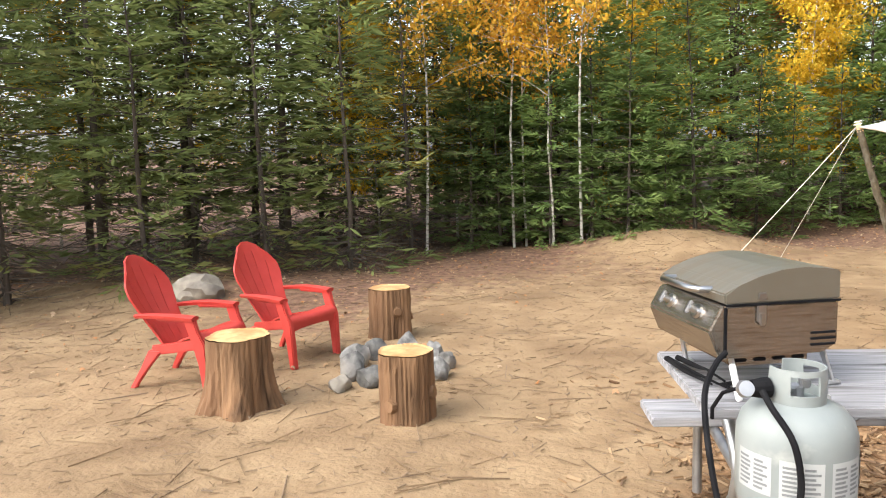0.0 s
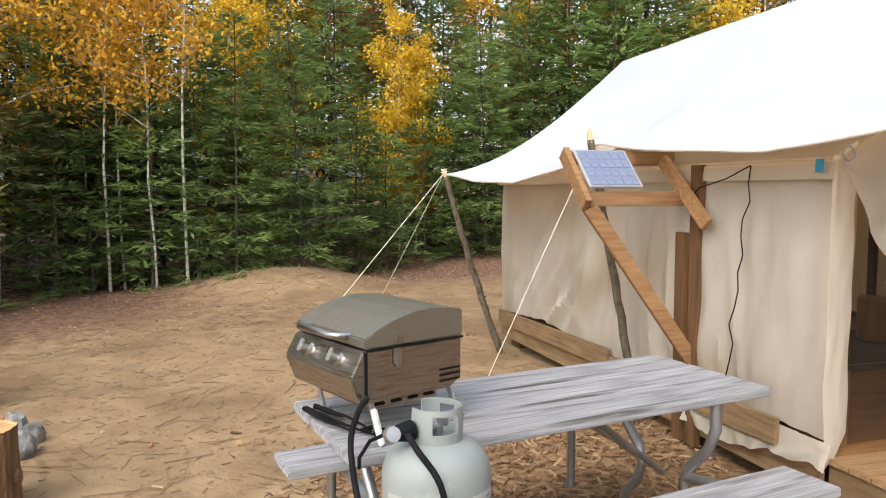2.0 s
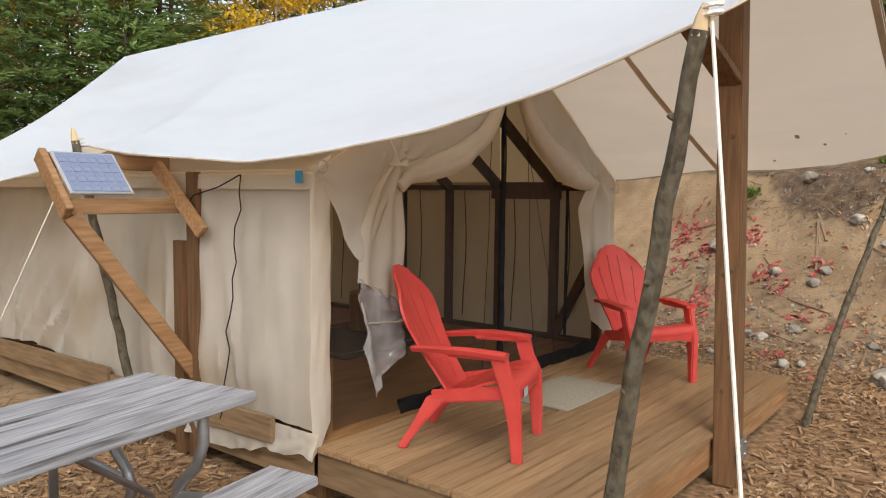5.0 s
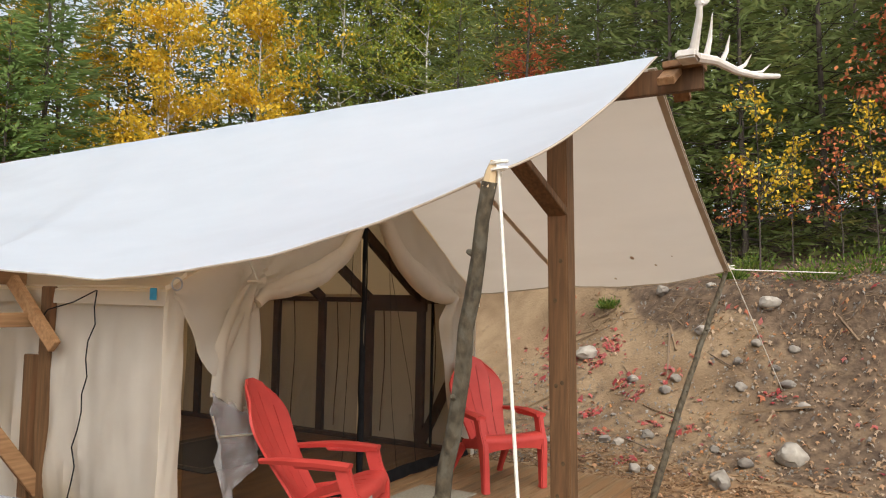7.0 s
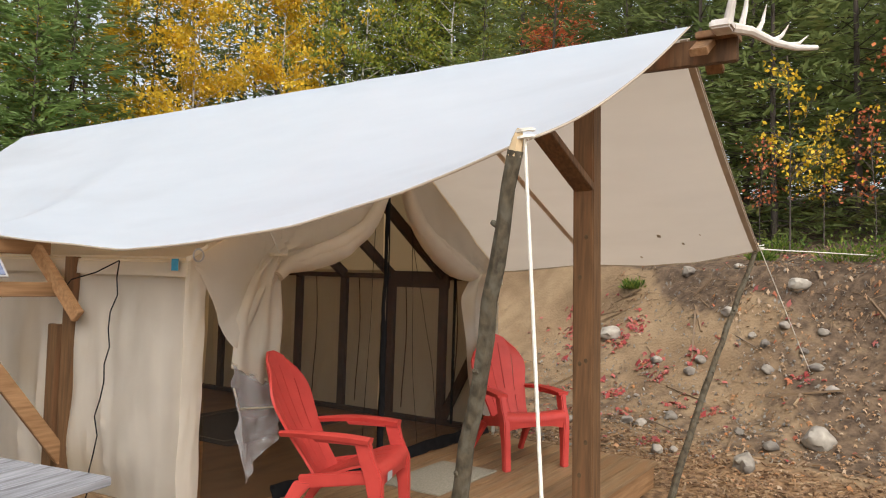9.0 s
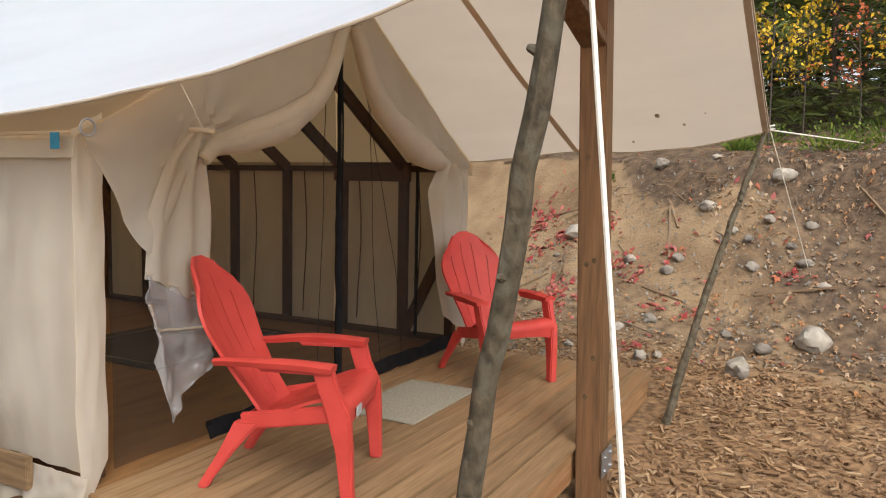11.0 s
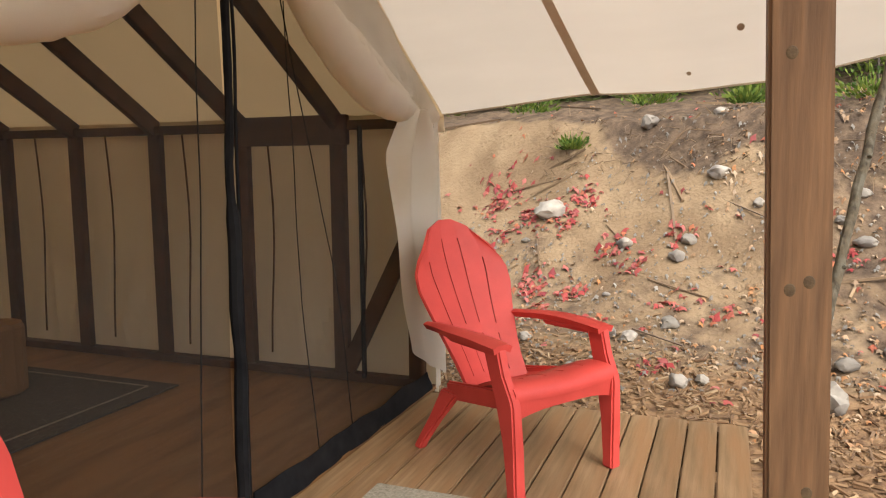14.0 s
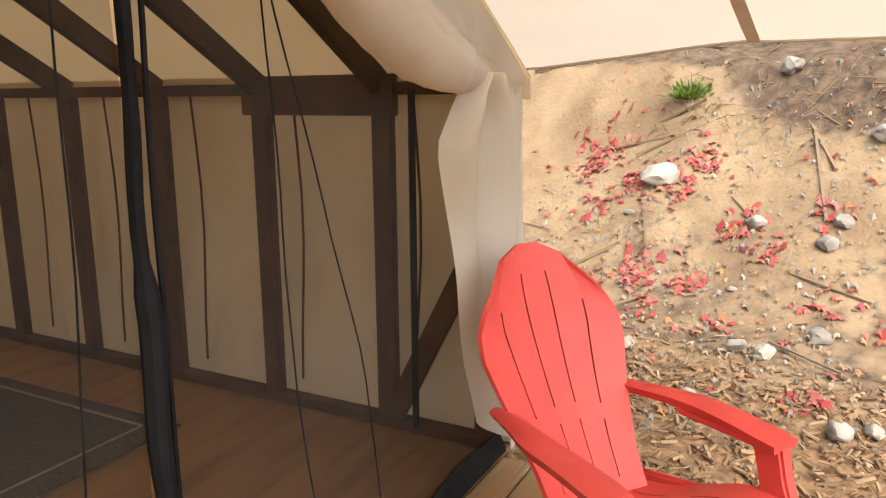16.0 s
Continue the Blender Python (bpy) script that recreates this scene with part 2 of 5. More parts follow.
# ---- mesh tools ----
def finish(name, bm, mat, parent=None, label="", smooth=False):
    me = bpy.data.meshes.new(name)
    bmesh.ops.recalc_face_normals(bm, faces=bm.faces)
    bm.to_mesh(me)
    bm.free()
    for m in mat if isinstance(mat, (list, tuple)) else [mat]:
        me.materials.append(m)
    if smooth:
        me.polygons.foreach_set("use_smooth", [True] * len(me.polygons))
        me.set_sharp_from_angle(angle=radians(38))
    ob = new(name, me)
    if parent:
        ob.parent = parent
    if label:
        ob["label"] = label
    return ob


def part(name, bm, mat, parent, label="", smooth=False):
    return finish(name, bm, mat, parent, label, smooth)


def thing(name, label, category, m=None, group="", kind=""):
    e = new(name)
    e.empty_display_size = 0.1
    if m is not None:
        e.matrix_world = m
    return tagged(e, label, category, group, kind)


def box(bm, c, s, rot=None, bevel=0.0):
    """A box with its middle at c, of size s; rot: a 3x3 or 4x4 turn about its middle."""
    m = Matrix.Translation(c) @ ((rot.to_4x4() if rot is not None else Matrix.Identity(4)) @ Matrix.Diagonal((*s, 1)))
    vs = bmesh.ops.create_cube(bm, size=1, matrix=m)["verts"]
    if bevel:
        es = list({e for v in vs for e in v.link_edges})
        bmesh.ops.bevel(bm, geom=es, offset=bevel, segments=2, affect="EDGES", clamp_overlap=True)
    return vs


def beam(bm, a, b, w, h, up=(0, 0, 1), bevel=0.004):
    """A straight board from a to b, w across and h along up."""
    a, b, up = Vector(a), Vector(b), Vector(up)
    x = (b - a).normalized()
    y = up.cross(x).normalized()
    z = x.cross(y)
    rot = Matrix((x, y, z)).transposed()
    box(bm, (a + b) / 2, ((b - a).length, w, h), rot, bevel)


def tube(bm, pts, rad, seg=8, cap=True, wob=0.0, rng=None):
    """A round tube along points; rad: one radius or one a point."""
    pts = [Vector(p) for p in pts]
    rad = [rad] * len(pts) if isinstance(rad, (int, float)) else rad
    rings, ref = [], None
    for i, p in enumerate(pts):
        d = (pts[min(i + 1, len(pts) - 1)] - pts[max(i - 1, 0)]).normalized()
        if ref is None:
            ref = Vector((1, 0, 0)) if abs(d.x) < 0.8 else Vector((0, 1, 0))
        ref = (ref - d * ref.dot(d)).normalized()
        o = d.cross(ref)
        ring = []
        for k in range(seg):
            a = 2 * math.pi * k / seg
            r = rad[i] * (1 + (rng.uniform(-wob, wob) if rng else 0))
            ring.append(bm.verts.new(p + (ref * math.cos(a) + o * math.sin(a)) * r))
        rings.append(ring)
    for r0, r1 in zip(rings, rings[1:]):
        for k in range(seg):
            bm.faces.new((r0[k], r0[(k + 1) % seg], r1[(k + 1) % seg], r1[k]))
    if cap:
        bm.faces.new(rings[0][::-1])
        bm.faces.new(rings[-1])


def sheet(bm, f, nu, nv, skip=None):
    """A grid of quads over f(u, v), u and v from 0 to 1."""
    vs = [[bm.verts.new(f(i / nu, j / nv)) for j in range(nv + 1)] for i in range(nu + 1)]
    for i in range(nu):
        for j in range(nv):
            if not (skip and skip(i, j)):
                bm.faces.new((vs[i][j], vs[i + 1][j], vs[i + 1][j + 1], vs[i][j + 1]))
    loose = [v for v in bm.verts if not v.link_faces]
    bmesh.ops.delete(bm, geom=loose, context="VERTS")
    return vs


def solid(bm, t):
    bmesh.ops.recalc_face_normals(bm, faces=bm.faces)
    bmesh.ops.solidify(bm, geom=bm.faces[:], thickness=t)


def lathe(bm, prof, seg=28, cap=True):
    rings = []
    for r, z in prof:
        rings.append([bm.verts.new((r * math.cos(2 * math.pi * k / seg), r * math.sin(2 * math.pi * k / seg), z)) for k in range(seg)])
    for a, b in zip(rings, rings[1:]):
        for k in range(seg):
            bm.faces.new((a[k], a[(k + 1) % seg], b[(k + 1) % seg], b[k]))
    if cap:
        bm.faces.new(rings[0][::-1])
        bm.faces.new(rings[-1])


def from_arrays(name, verts, faces, mat, parent=None, label="", smooth=False):
    me = bpy.data.meshes.new(name)
    me.from_pydata(np.asarray(verts).tolist(), [], np.asarray(faces).tolist())
    me.materials.append(mat)
    if smooth:
        me.polygons.foreach_set("use_smooth", [True] * len(me.polygons))
    ob = new(name, me)
    if parent:
        ob.parent = parent
    if label:
        ob["label"] = label
    return ob


def lerp(a, b, k):
    return a + (b - a) * k


def smoothstep(a, b, x):
    k = min(1, max(0, (x - a) / (b - a)))
    return k * k * (3 - 2 * k)


# ---- the ground ----
BANK_D = (-40, -1.5, 0, 0.95, 1.45, 1.9, 2.5, 2.9, 3.2, 4.2, 8, 30, 200)
BANK_Z = (0, 0.0, 0.05, 0.22, 0.40, 0.70, 1.13, 1.55, 1.98, 2.15, 2.7, 6.0, 14)


def bank_toe(y):
    return max(5.0, 8.05 + 0.5 * (y - 1.4)) if y < 6 else 10.35 + 0.15 * (y - 6)


def ground(x, y):
    d = x - bank_toe(y)
    z = float(np.interp(d, BANK_D, BANK_Z))
    if d > 0.8:
        z += 0.10 * noise.noise((x * 1.1, y * 1.1, 3)) + 0.05 * noise.noise((x * 3, y * 3, 7))
    z += 0.030 * noise.noise((x * 0.8, y * 0.8, 1)) + 0.012 * noise.noise((x * 3.1, y * 3.1, 5)) - 0.005
    # a low sandy hump at the wood's edge and leaf-covered ground behind it
    z += 0.38 * math.exp(-((x - 2.6) / 1.6) ** 2 - ((y - 12.6) / 0.9) ** 2)
    z += 0.20 * math.exp(-((x + 4.2) / 1.8) ** 2 - ((y - 8.9) / 0.7) ** 2)
    far = math.hypot(x, y)
    if far > 16 and d < 0:
        z += 0.05 * (far - 16) if far < 60 else 2.2
    if -0.3 < x - 3.4 < 3.8 and 0.8 < y < 7.8:
        z = min(z, 0.03)
    return z


def ground_material():
    m = noise_mat("sand_and_litter", (0.235, 0.156, 0.085), (0.33, 0.232, 0.132), 3.0, 0.95, 0.8, 26, c3=(0.195, 0.126, 0.068), scale3=0.9, bump_dist=0.02, amount3=0.54)
    n, l = m.node_tree.nodes, m.node_tree.links
    b = n["Principled BSDF"]
    base = b.inputs["Base Color"].links[0].from_socket
    at = n.new("ShaderNodeVertexColor")
    at.layer_name = "cover"
    sep = n.new("ShaderNodeSeparateColor")
    l.new(at.outputs[0], sep.inputs[0])
    tc = n.new("ShaderNodeTexCoord")
    for channel, c1, c2, sc in (("Red", (0.10, 0.056, 0.036), (0.235, 0.135, 0.088), 11), ("Green", (0.13, 0.075, 0.04), (0.33, 0.20, 0.10), 16), ("Blue", (0.075, 0.05, 0.032), (0.18, 0.122, 0.075), 9)):
        no = n.new("ShaderNodeTexNoise")
        no.inputs["Scale"].default_value, no.inputs["Detail"].default_value = sc, 8
        l.new(tc.outputs["Object"], no.inputs["Vector"])
        rp = n.new("ShaderNodeValToRGB")
        rp.color_ramp.elements[0].position, rp.color_ramp.elements[1].position = 0.35, 0.65
        rp.color_ramp.elements[0].color, rp.color_ramp.elements[1].color = (*c1, 1), (*c2, 1)
        l.new(no.outputs["Fac"], rp.inputs[0])
        n2 = n.new("ShaderNodeTexNoise")
        n2.inputs["Scale"].default_value, n2.inputs["Detail"].default_value = 5, 6
        l.new(tc.outputs["Object"], n2.inputs["Vector"])
        ad = n.new("ShaderNodeMath")
        ad.operation = "ADD"
        l.new(sep.outputs[channel], ad.inputs[0])
        l.new(n2.outputs["Fac"], ad.inputs[1])
        st = n.new("ShaderNodeMapRange")
        st.inputs["From Min"].default_value, st.inputs["From Max"].default_value = 0.85, 1.15
        l.new(ad.outputs[0], st.inputs[0])
        mx = n.new("ShaderNodeMixRGB")
        l.new(st.outputs[0], mx.inputs[0])
        l.new(base, mx.inputs[1])
        l.new(rp.outputs[0], mx.inputs[2])
        base = mx.outputs[0]
    l.new(base, b.inputs["Base Color"])
    return m


def wood_edge(az):
    """How far off the wood begins, by the bearing from the clearing (degrees east of north)."""
    return float(np.interp(az, (-60, -40, -25, -12, -5, 5, 15, 24, 32, 45, 60, 90), (9, 9.6, 10.0, 11.0, 13.0, 14.3, 14.6, 17.5, 18.5, 17, 15, 13)))


def cover_of(x, y):
    """Leaf litter, wood chips and dark humus, each from 0 to 1."""
    az, far = math.degrees(math.atan2(x, y)), math.hypot(x, y)
    e = wood_edge(az) if y > 0 or x > 0 else 12
    d = x - bank_toe(y)
    litter = float(np.interp(far - e, (-6.5, -3.6, -1.2), (0.0, 0.50, 1.0))) * float(np.interp(az, (-24, -14), (0.35, 1))) * (1 - 0.9 * math.exp(-((x - 2.6) / 1.5) ** 2 - ((y - 12.0) / 1.1) ** 2))
    litter = max(litter, float(np.interp(far - e, (0.3, 2.0), (0, 1))))
    wx = x + 0.7 * noise.noise((x * 0.7, y * 0.7, 11)) + 0.25 * noise.noise((x * 2.3, y * 2.3, 12))
    chips = float(np.interp(wx, (0.8, 2.0), (0, 1))) * float(np.interp(y, (-4, -2, 4.4, 5.6), (0.6, 1, 1, 0))) * float(np.interp(d, (0.1, 0.9), (1, 0)))
    chips = max(chips, 0.5 * float(np.interp(x, (2.4, 3.2), (0, 1))) * float(np.interp(y, (4, 6.5), (1, 0)))) if d < 0 else chips
    humus = float(np.interp(d + 0.35 * noise.noise((x * 1.3, y * 1.3, 21)) + max(-0.25, min(0.42, 0.40 * (2.1 - y))), (3.05, 3.3), (0, 0.95)))
    if d > 0.6:
        litter = 0.0
        humus = max(humus, float(np.interp(y + 0.4 * noise.noise((x * 0.8, y * 0.8, 31)), (-0.3, 1.3), (0.66, 0.0))), 0.53 * float(np.interp(d, (0.6, 1.0, 1.7, 2.4), (1, 1, 0.75, 0.4))) + 0.12 * noise.noise((x * 0.9, y * 0.9, 25)))
    return litter, chips, humus


xs = np.concatenate([np.linspace(-160, -14, 24)[:-1], np.arange(-14, -3, 0.3), np.arange(-3, 14, 0.13), np.arange(14, 24, 0.4), np.linspace(24, 190, 28)])
ys = np.concatenate([np.linspace(-120, -6, 20)[:-1], np.arange(-6, -2.5, 0.3), np.arange(-2.5, 9, 0.13), np.arange(9, 24, 0.3), np.linspace(24, 190, 28)])
gv = [(x, y, ground(x, y)) for x in xs for y in ys]
ny = len(ys)
gf = [(i * ny + j, (i + 1) * ny + j, (i + 1) * ny + j + 1, i * ny + j + 1) for i in range(len(xs) - 1) for j in range(ny - 1)]
GROUND = from_arrays("ground", gv, gf, ground_material(), smooth=True)
layer = GROUND.data.color_attributes.new("cover", "FLOAT_COLOR", "POINT")
layer.data.foreach_set("color", [c for x, y, z in gv for c in (*cover_of(x, y), 1.0)])
tagged(GROUND, "sandy clearing with wood chips, leaf litter and a cut sandy bank", "ground", kind="structure")

# ---- the tent and its deck, in the tent's own axes: across, inwards, up ----
T = pose(3.61, 2.95, 0, 0, 0, -6)
TW, TL, EAVE, RIDGE, FLOOR = 3.5, 4.45, 1.79, 2.84, 0.31


def fold(a, b, c=0.0):
    return noise.noise((a, b, c))


# platform
plat = thing("tent_platform", "plywood tent floor on a wooden rim, raised off the ground", "platform", T)
bm = bmesh.new()
box(bm, (TW / 2, TL / 2, FLOOR - 0.012), (TW - 0.02, TL, 0.022))
part("floor_panel", bm, PLY, plat, "worn brown plywood floor")
for a, b in (((-0.02, 0.02, 0.19), (-0.02, TL, 0.19)), ((TW + 0.02, 0.02, 0.19), (TW + 0.02, TL, 0.19)), ((0, TL + 0.02, 0.19), (TW, TL + 0.02, 0.19))):
    bm = bmesh.new()
    beam(bm, a, b, 0.04, 0.2)
    part("rim_board", bm, LUMBER_Y, plat)
for v in (0.1, 1.5, 2.9, 4.3):
    for uu in (0.15, TW - 0.15):
        bm = bmesh.new()
        box(bm, (uu, v, 0.04), (0.2, 0.2, 0.14), bevel=0.01)
        part("footing_block", bm, LUMBER_Z, plat)

# deck: rim, planks along the gable, bracket
deck = thing("deck", "low porch deck of brown treated planks before the tent", "deck", T)
DECK_W, DECK_D = 3.36, 1.54
for a, b in (((0, -DECK_D, 0.18), (DECK_W, -DECK_D, 0.18)), ((0.02, -DECK_D + 0.02, 0.18), (0.02, 0, 0.18)), ((DECK_W - 0.02, -DECK_D + 0.02, 0.18), (DECK_W - 0.02, 0, 0.18))):
    bm = bmesh.new()
    beam(bm, a, b, 0.04, 0.19)
    part("rim_board", bm, LUMBER if abs(a[1] - b[1]) < 0.1 else LUMBER_Y, deck, "brown treated rim board")
for k in range(4):
    bm = bmesh.new()
    box(bm, (0.2 + k * 0.98, -DECK_D + 0.2, 0.04), (0.15, 0.15, 0.1), bevel=0.01)
    part("footing_block", bm, LUMBER_Z, deck)
NP = 12
pw = (DECK_D + 0.04) / NP
bm = bmesh.new()
box(bm, (0, 0, 0), (DECK_W + 0.04, pw - 0.007, 0.034), bevel=0.005)
plank0 = part("plank", bm, DECKING, deck)
for k in range(NP):
    p = plank0 if k == 0 else new("plank", plank0.data)
    p.parent = deck
    p.location = (DECK_W / 2, -0.005 - pw * (k + 0.5), 0.283)
    p.rotation_euler = (random.uniform(-0.004, 0.004), 0, 0)

# canvas tent
tent = thing("wall_tent", "cream canvas wall tent with its door flaps tied back", "tent", T)


def canvas(name, f, nu, nv, label="", skip=None, mat=None, th=0.004):
    bm = bmesh.new()
    sheet(bm, f, nu, nv, skip)
    solid(bm, th)
    return part(name, bm, mat or CANVAS, tent, label, True)


def wall_fold(v, k):
    """Folds of a side wall: slack towards the hem."""
    held = smoothstep(0.0, 0.22, v % 9) * smoothstep(0.0, 0.25, TL - v % 9) * (0.35 + 0.65 * smoothstep(0.0, 0.2, k))
    drag = v + 0.55 * (1 - k) * math.sin(v * 1.1 + 0.6)
    deep = 0.085 * (1 - k) ** 1.2 * fold(v * 3.2 + k * 0.8, k * 0.9, 2) + 0.085 * (0.5 - abs(fold(drag * 4.6 + k * 2.4, k * 1.1, 8)) * 2.2) * (1.02 - k)
    return held * (deep + 0.03 * fold(v * 13 + k * 5, k * 2.5, 6) * (1.1 - k)) + 0.008 * fold(v * 22 + k * 4, k * 4, 3) + 0.02 * math.sin(k * math.pi)


def hem_z(v):
    return 0.37 + 0.03 * fold(v * 1.6, 4) + 0.025 * math.sin(v * 2.1 + 0.5)


canvas("side_wall", lambda a, k: (-0.025 - wall_fold(a * TL, k), a * TL, lerp(hem_z(a * TL), EAVE, k)), 110, 26)
# batten that holds the hem, and the loose skirt under it
for v0, v1 in ((0.28, 2.05), (2.08, TL - 0.04)):
    bm = bmesh.new()
    beam(bm, (-0.075, v0, 0.345), (-0.075, v1, 0.30), 0.035, 0.145)
    part("hem_batten", bm, LUMBER_Y, tent, "brown batten board over the canvas hem")
canvas("skirt", lambda a, k: (-0.05 - 0.035 * (1 - k) * (1 + fold(a * 14, k * 2, 3)) - 0.01 * fold(a * 30, k * 3), lerp(-0.06, 1.25, a), lerp(0.20 + 0.05 * math.sin(a * 5 + 1.2) + 0.03 * fold(a * 8, 1), 0.38, k)), 60, 8, "loose pale skirt under the wall", th=0.003)
canvas("side_wall", lambda a, k: (TW + 0.02 + wall_fold(a * TL + 9, k), a * TL, lerp(0.26, EAVE, k)), 90, 18)
canvas("back_wall", lambda a, k: (a * TW, TL + 0.02, lerp(0.26, EAVE + (RIDGE - EAVE) * (1 - abs(2 * a - 1)), k)), 30, 18)
for sgn in (-1, 1):
    canvas("roof", lambda a, k, q=sgn: (TW / 2 + q * lerp(0.0, TW / 2 + 0.06, k), lerp(-0.03, TL + 0.05, a), lerp(RIDGE, EAVE - 0.03, k) - 0.05 * math.sin(math.pi * k) * abs(fold(a * 5, k * 2)) + 0.004 * fold(a * 40, k * 12)), 50, 16, mat=ROOF_CANVAS)
    # eave strip that hangs over the top of the side wall
    canvas("eave_flap", lambda a, k, q=sgn: (TW / 2 + q * (TW / 2 + 0.055 + 0.01 * k + 0.008 * fold(a * 22, k)), lerp(-0.03, TL + 0.05, a), EAVE - 0.02 - 0.09 * k), 60, 3)


# gable front: corner strips, gathered flaps, netting behind
def gable_z(uu):
    return EAVE + (RIDGE - EAVE) * (1 - abs(uu - TW / 2) / (TW / 2))


canvas("corner_strip", lambda a, k: (lerp(-0.055, 0.085, a) + 0.01 * fold(k * 5, a * 3), -0.012 - 0.012 * fold(k * 6, a * 4) - 0.01 * math.sin(a * 3.1), lerp(0.22 + 0.2 * a, EAVE + 0.08 * a, k)), 8, 34, "cream canvas corner with a stitched seam")
canvas("corner_strip", lambda a, k: (lerp(3.455, 3.52, a), -0.012, lerp(0.3, EAVE, k)), 4, 30)


LCU, LCZ = (0.02, 0.09, 0.16, 0.24, 0.34, 0.46, 0.57, 0.70, 0.85, 1.10, 1.40, 1.60, 1.72), (1.74, 1.62, 1.44, 1.27, 1.25, 1.45, 1.74, 1.77, 1.80, 1.87, 2.06, 2.30, 2.62)
RCU, RCZ = (3.50, 3.40, 3.20, 3.04, 2.90, 2.70, 2.50, 2.22, 2.05, 1.94, 1.80), (1.68, 1.55, 1.64, 1.74, 1.76, 1.78, 1.83, 1.98, 2.10, 2.24, 2.58)


def smooth_at(x, xp, zp):
    w = 0.07
    up = xp[0] < xp[-1]
    f = lambda q: float(np.interp(q, xp if up else xp[::-1], zp if up else zp[::-1]))
    return (f(x - w) + 2 * f(x) + f(x + w)) / 4


def left_swag(a, k):
    """From the roof's edge down to the gathered rim of the door."""
    x = lerp(0.0, 1.73, k)
    top, low = gable_z(x) - 0.005, smooth_at(x, LCU, LCZ)
    pull = math.exp(-((x - 0.55) / 0.4) ** 2)
    ray = math.sin(14 * math.atan2(lerp(top, low, a) - 1.80, x - 0.58 + 1e-3))
    return (x, -0.02 - 0.05 * a * min(1, 3 * k) - 0.026 * pull * a * ray - 0.014 * fold(x * 4, a * 3), lerp(top, low, a))


canvas("gable_panel", left_swag, 16, 60, "cream canvas gable panel pulled towards the tie")


def right_swag(a, k):
    x = lerp(3.51, 1.77, k)
    top, low = gable_z(x) - 0.005, smooth_at(x, RCU, RCZ)
    pull = math.exp(-((x - 3.1) / 0.4) ** 2)
    ray = math.sin(14 * math.atan2(lerp(top, low, a) - 1.75, x - 3.08 + 1e-3))
    return (x, -0.02 - 0.05 * a * min(1, 4 * k) - 0.026 * pull * a * ray - 0.014 * fold(x * 4, a * 3), lerp(top, low, a))


canvas("gable_panel", right_swag, 16, 60, "cream canvas gable panel pulled towards the tie")
# the rolled rim of the opening, thick at the middle
for cu, cz, x0, x1, w in ((LCU, LCZ, 0.57, 1.72, 0.058), (RCU, RCZ, 3.00, 1.80, 0.078)):
    for lift, rad in ((0.0, w), (0.055, w * 0.8)):
        bm = bmesh.new()
        ks = np.linspace(0, 1, 36)
        tube(bm, [(lerp(x0, x1, k), -0.075 - 0.03 * math.sin(math.pi * k) + 0.012 * fold(k * 6, lift * 30), smooth_at(lerp(x0, x1, k), cu, cz) + lift * math.sin(math.pi * min(1, k * 1.3)) + 0.008 * fold(k * 8, 3 + lift)) for k in ks],
             [rad * (0.35 + 0.75 * math.sin(math.pi * min(1, 0.12 + k * 0.8))) for k in ks], 12, True, 0.05, random.Random(3))
        part("rolled_rim", bm, CANVAS, tent, "rolled canvas along the door opening", True)


def left_flap(a, k):
    """The hanging part under the left tie; k from the hem up."""
    lo = float(np.interp(k, (0, 0.45, 0.8, 0.93, 1), (0.262, 0.285, 0.40, 0.49, 0.545)))
    hi = float(np.interp(k, (0, 0.55, 0.85, 1), (0.64, 0.645, 0.62, 0.595)))
    x = lerp(lo, hi, a)
    ray = math.sin(a * 15 + 0.6 * fold(k * 3, 1)) * (0.35 + 0.65 * k) * (1 - 0.5 * k ** 4)
    y = -0.04 - 0.03 * math.sin(math.pi * a) - 0.021 * ray - 0.014 * fold(a * 4, k * 3)
    return (x, y, lerp(1.165 - 0.17 * a + 0.012 * math.sin(a * 9), 1.835, k))


canvas("door_flap", left_flap, 40, 24, "cream canvas door flap hanging from its tie")
def flap_vinyl(a, k):
    """Crumpled clear window sewn under the left flap, drawn to a point at its foot."""
    top = 1.20 - 0.175 * a
    low = float(np.interp(a, (0, 0.2, 0.45, 1), (0.80, 0.50, 0.56, 0.72)))
    x = lerp(lerp(0.30, 0.262, k), 0.64 - 0.02 * (1 - k), a) - 0.035 * math.exp(-((k - 0.72) / 0.1) ** 2) * (1 - a)
    crease = 0.034 * abs(fold(a * 3.5 + k * 2, k * 4, 4)) + 0.007 * abs(fold(a * 9 - k * 6, k * 9, 9))
    return (x, -0.045 - 0.03 * math.sin(a * 8 + k * 3) * (1 - 0.5 * k) - 1.5 * crease, lerp(low, top, k))


canvas("flap_window", flap_vinyl, 40, 48, "clear crinkled vinyl window", mat=VINYL, th=0.002)
for q in (0.99, 0.64):
    bm = bmesh.new()
    tube(bm, [Vector(flap_vinyl(a, q)) - Vector((0, 0.006, 0)) for a in np.linspace(0, 1, 20)], 0.006, 5)
    part("vinyl_seam", bm, CANVAS, tent, "stitched edge of the vinyl window")


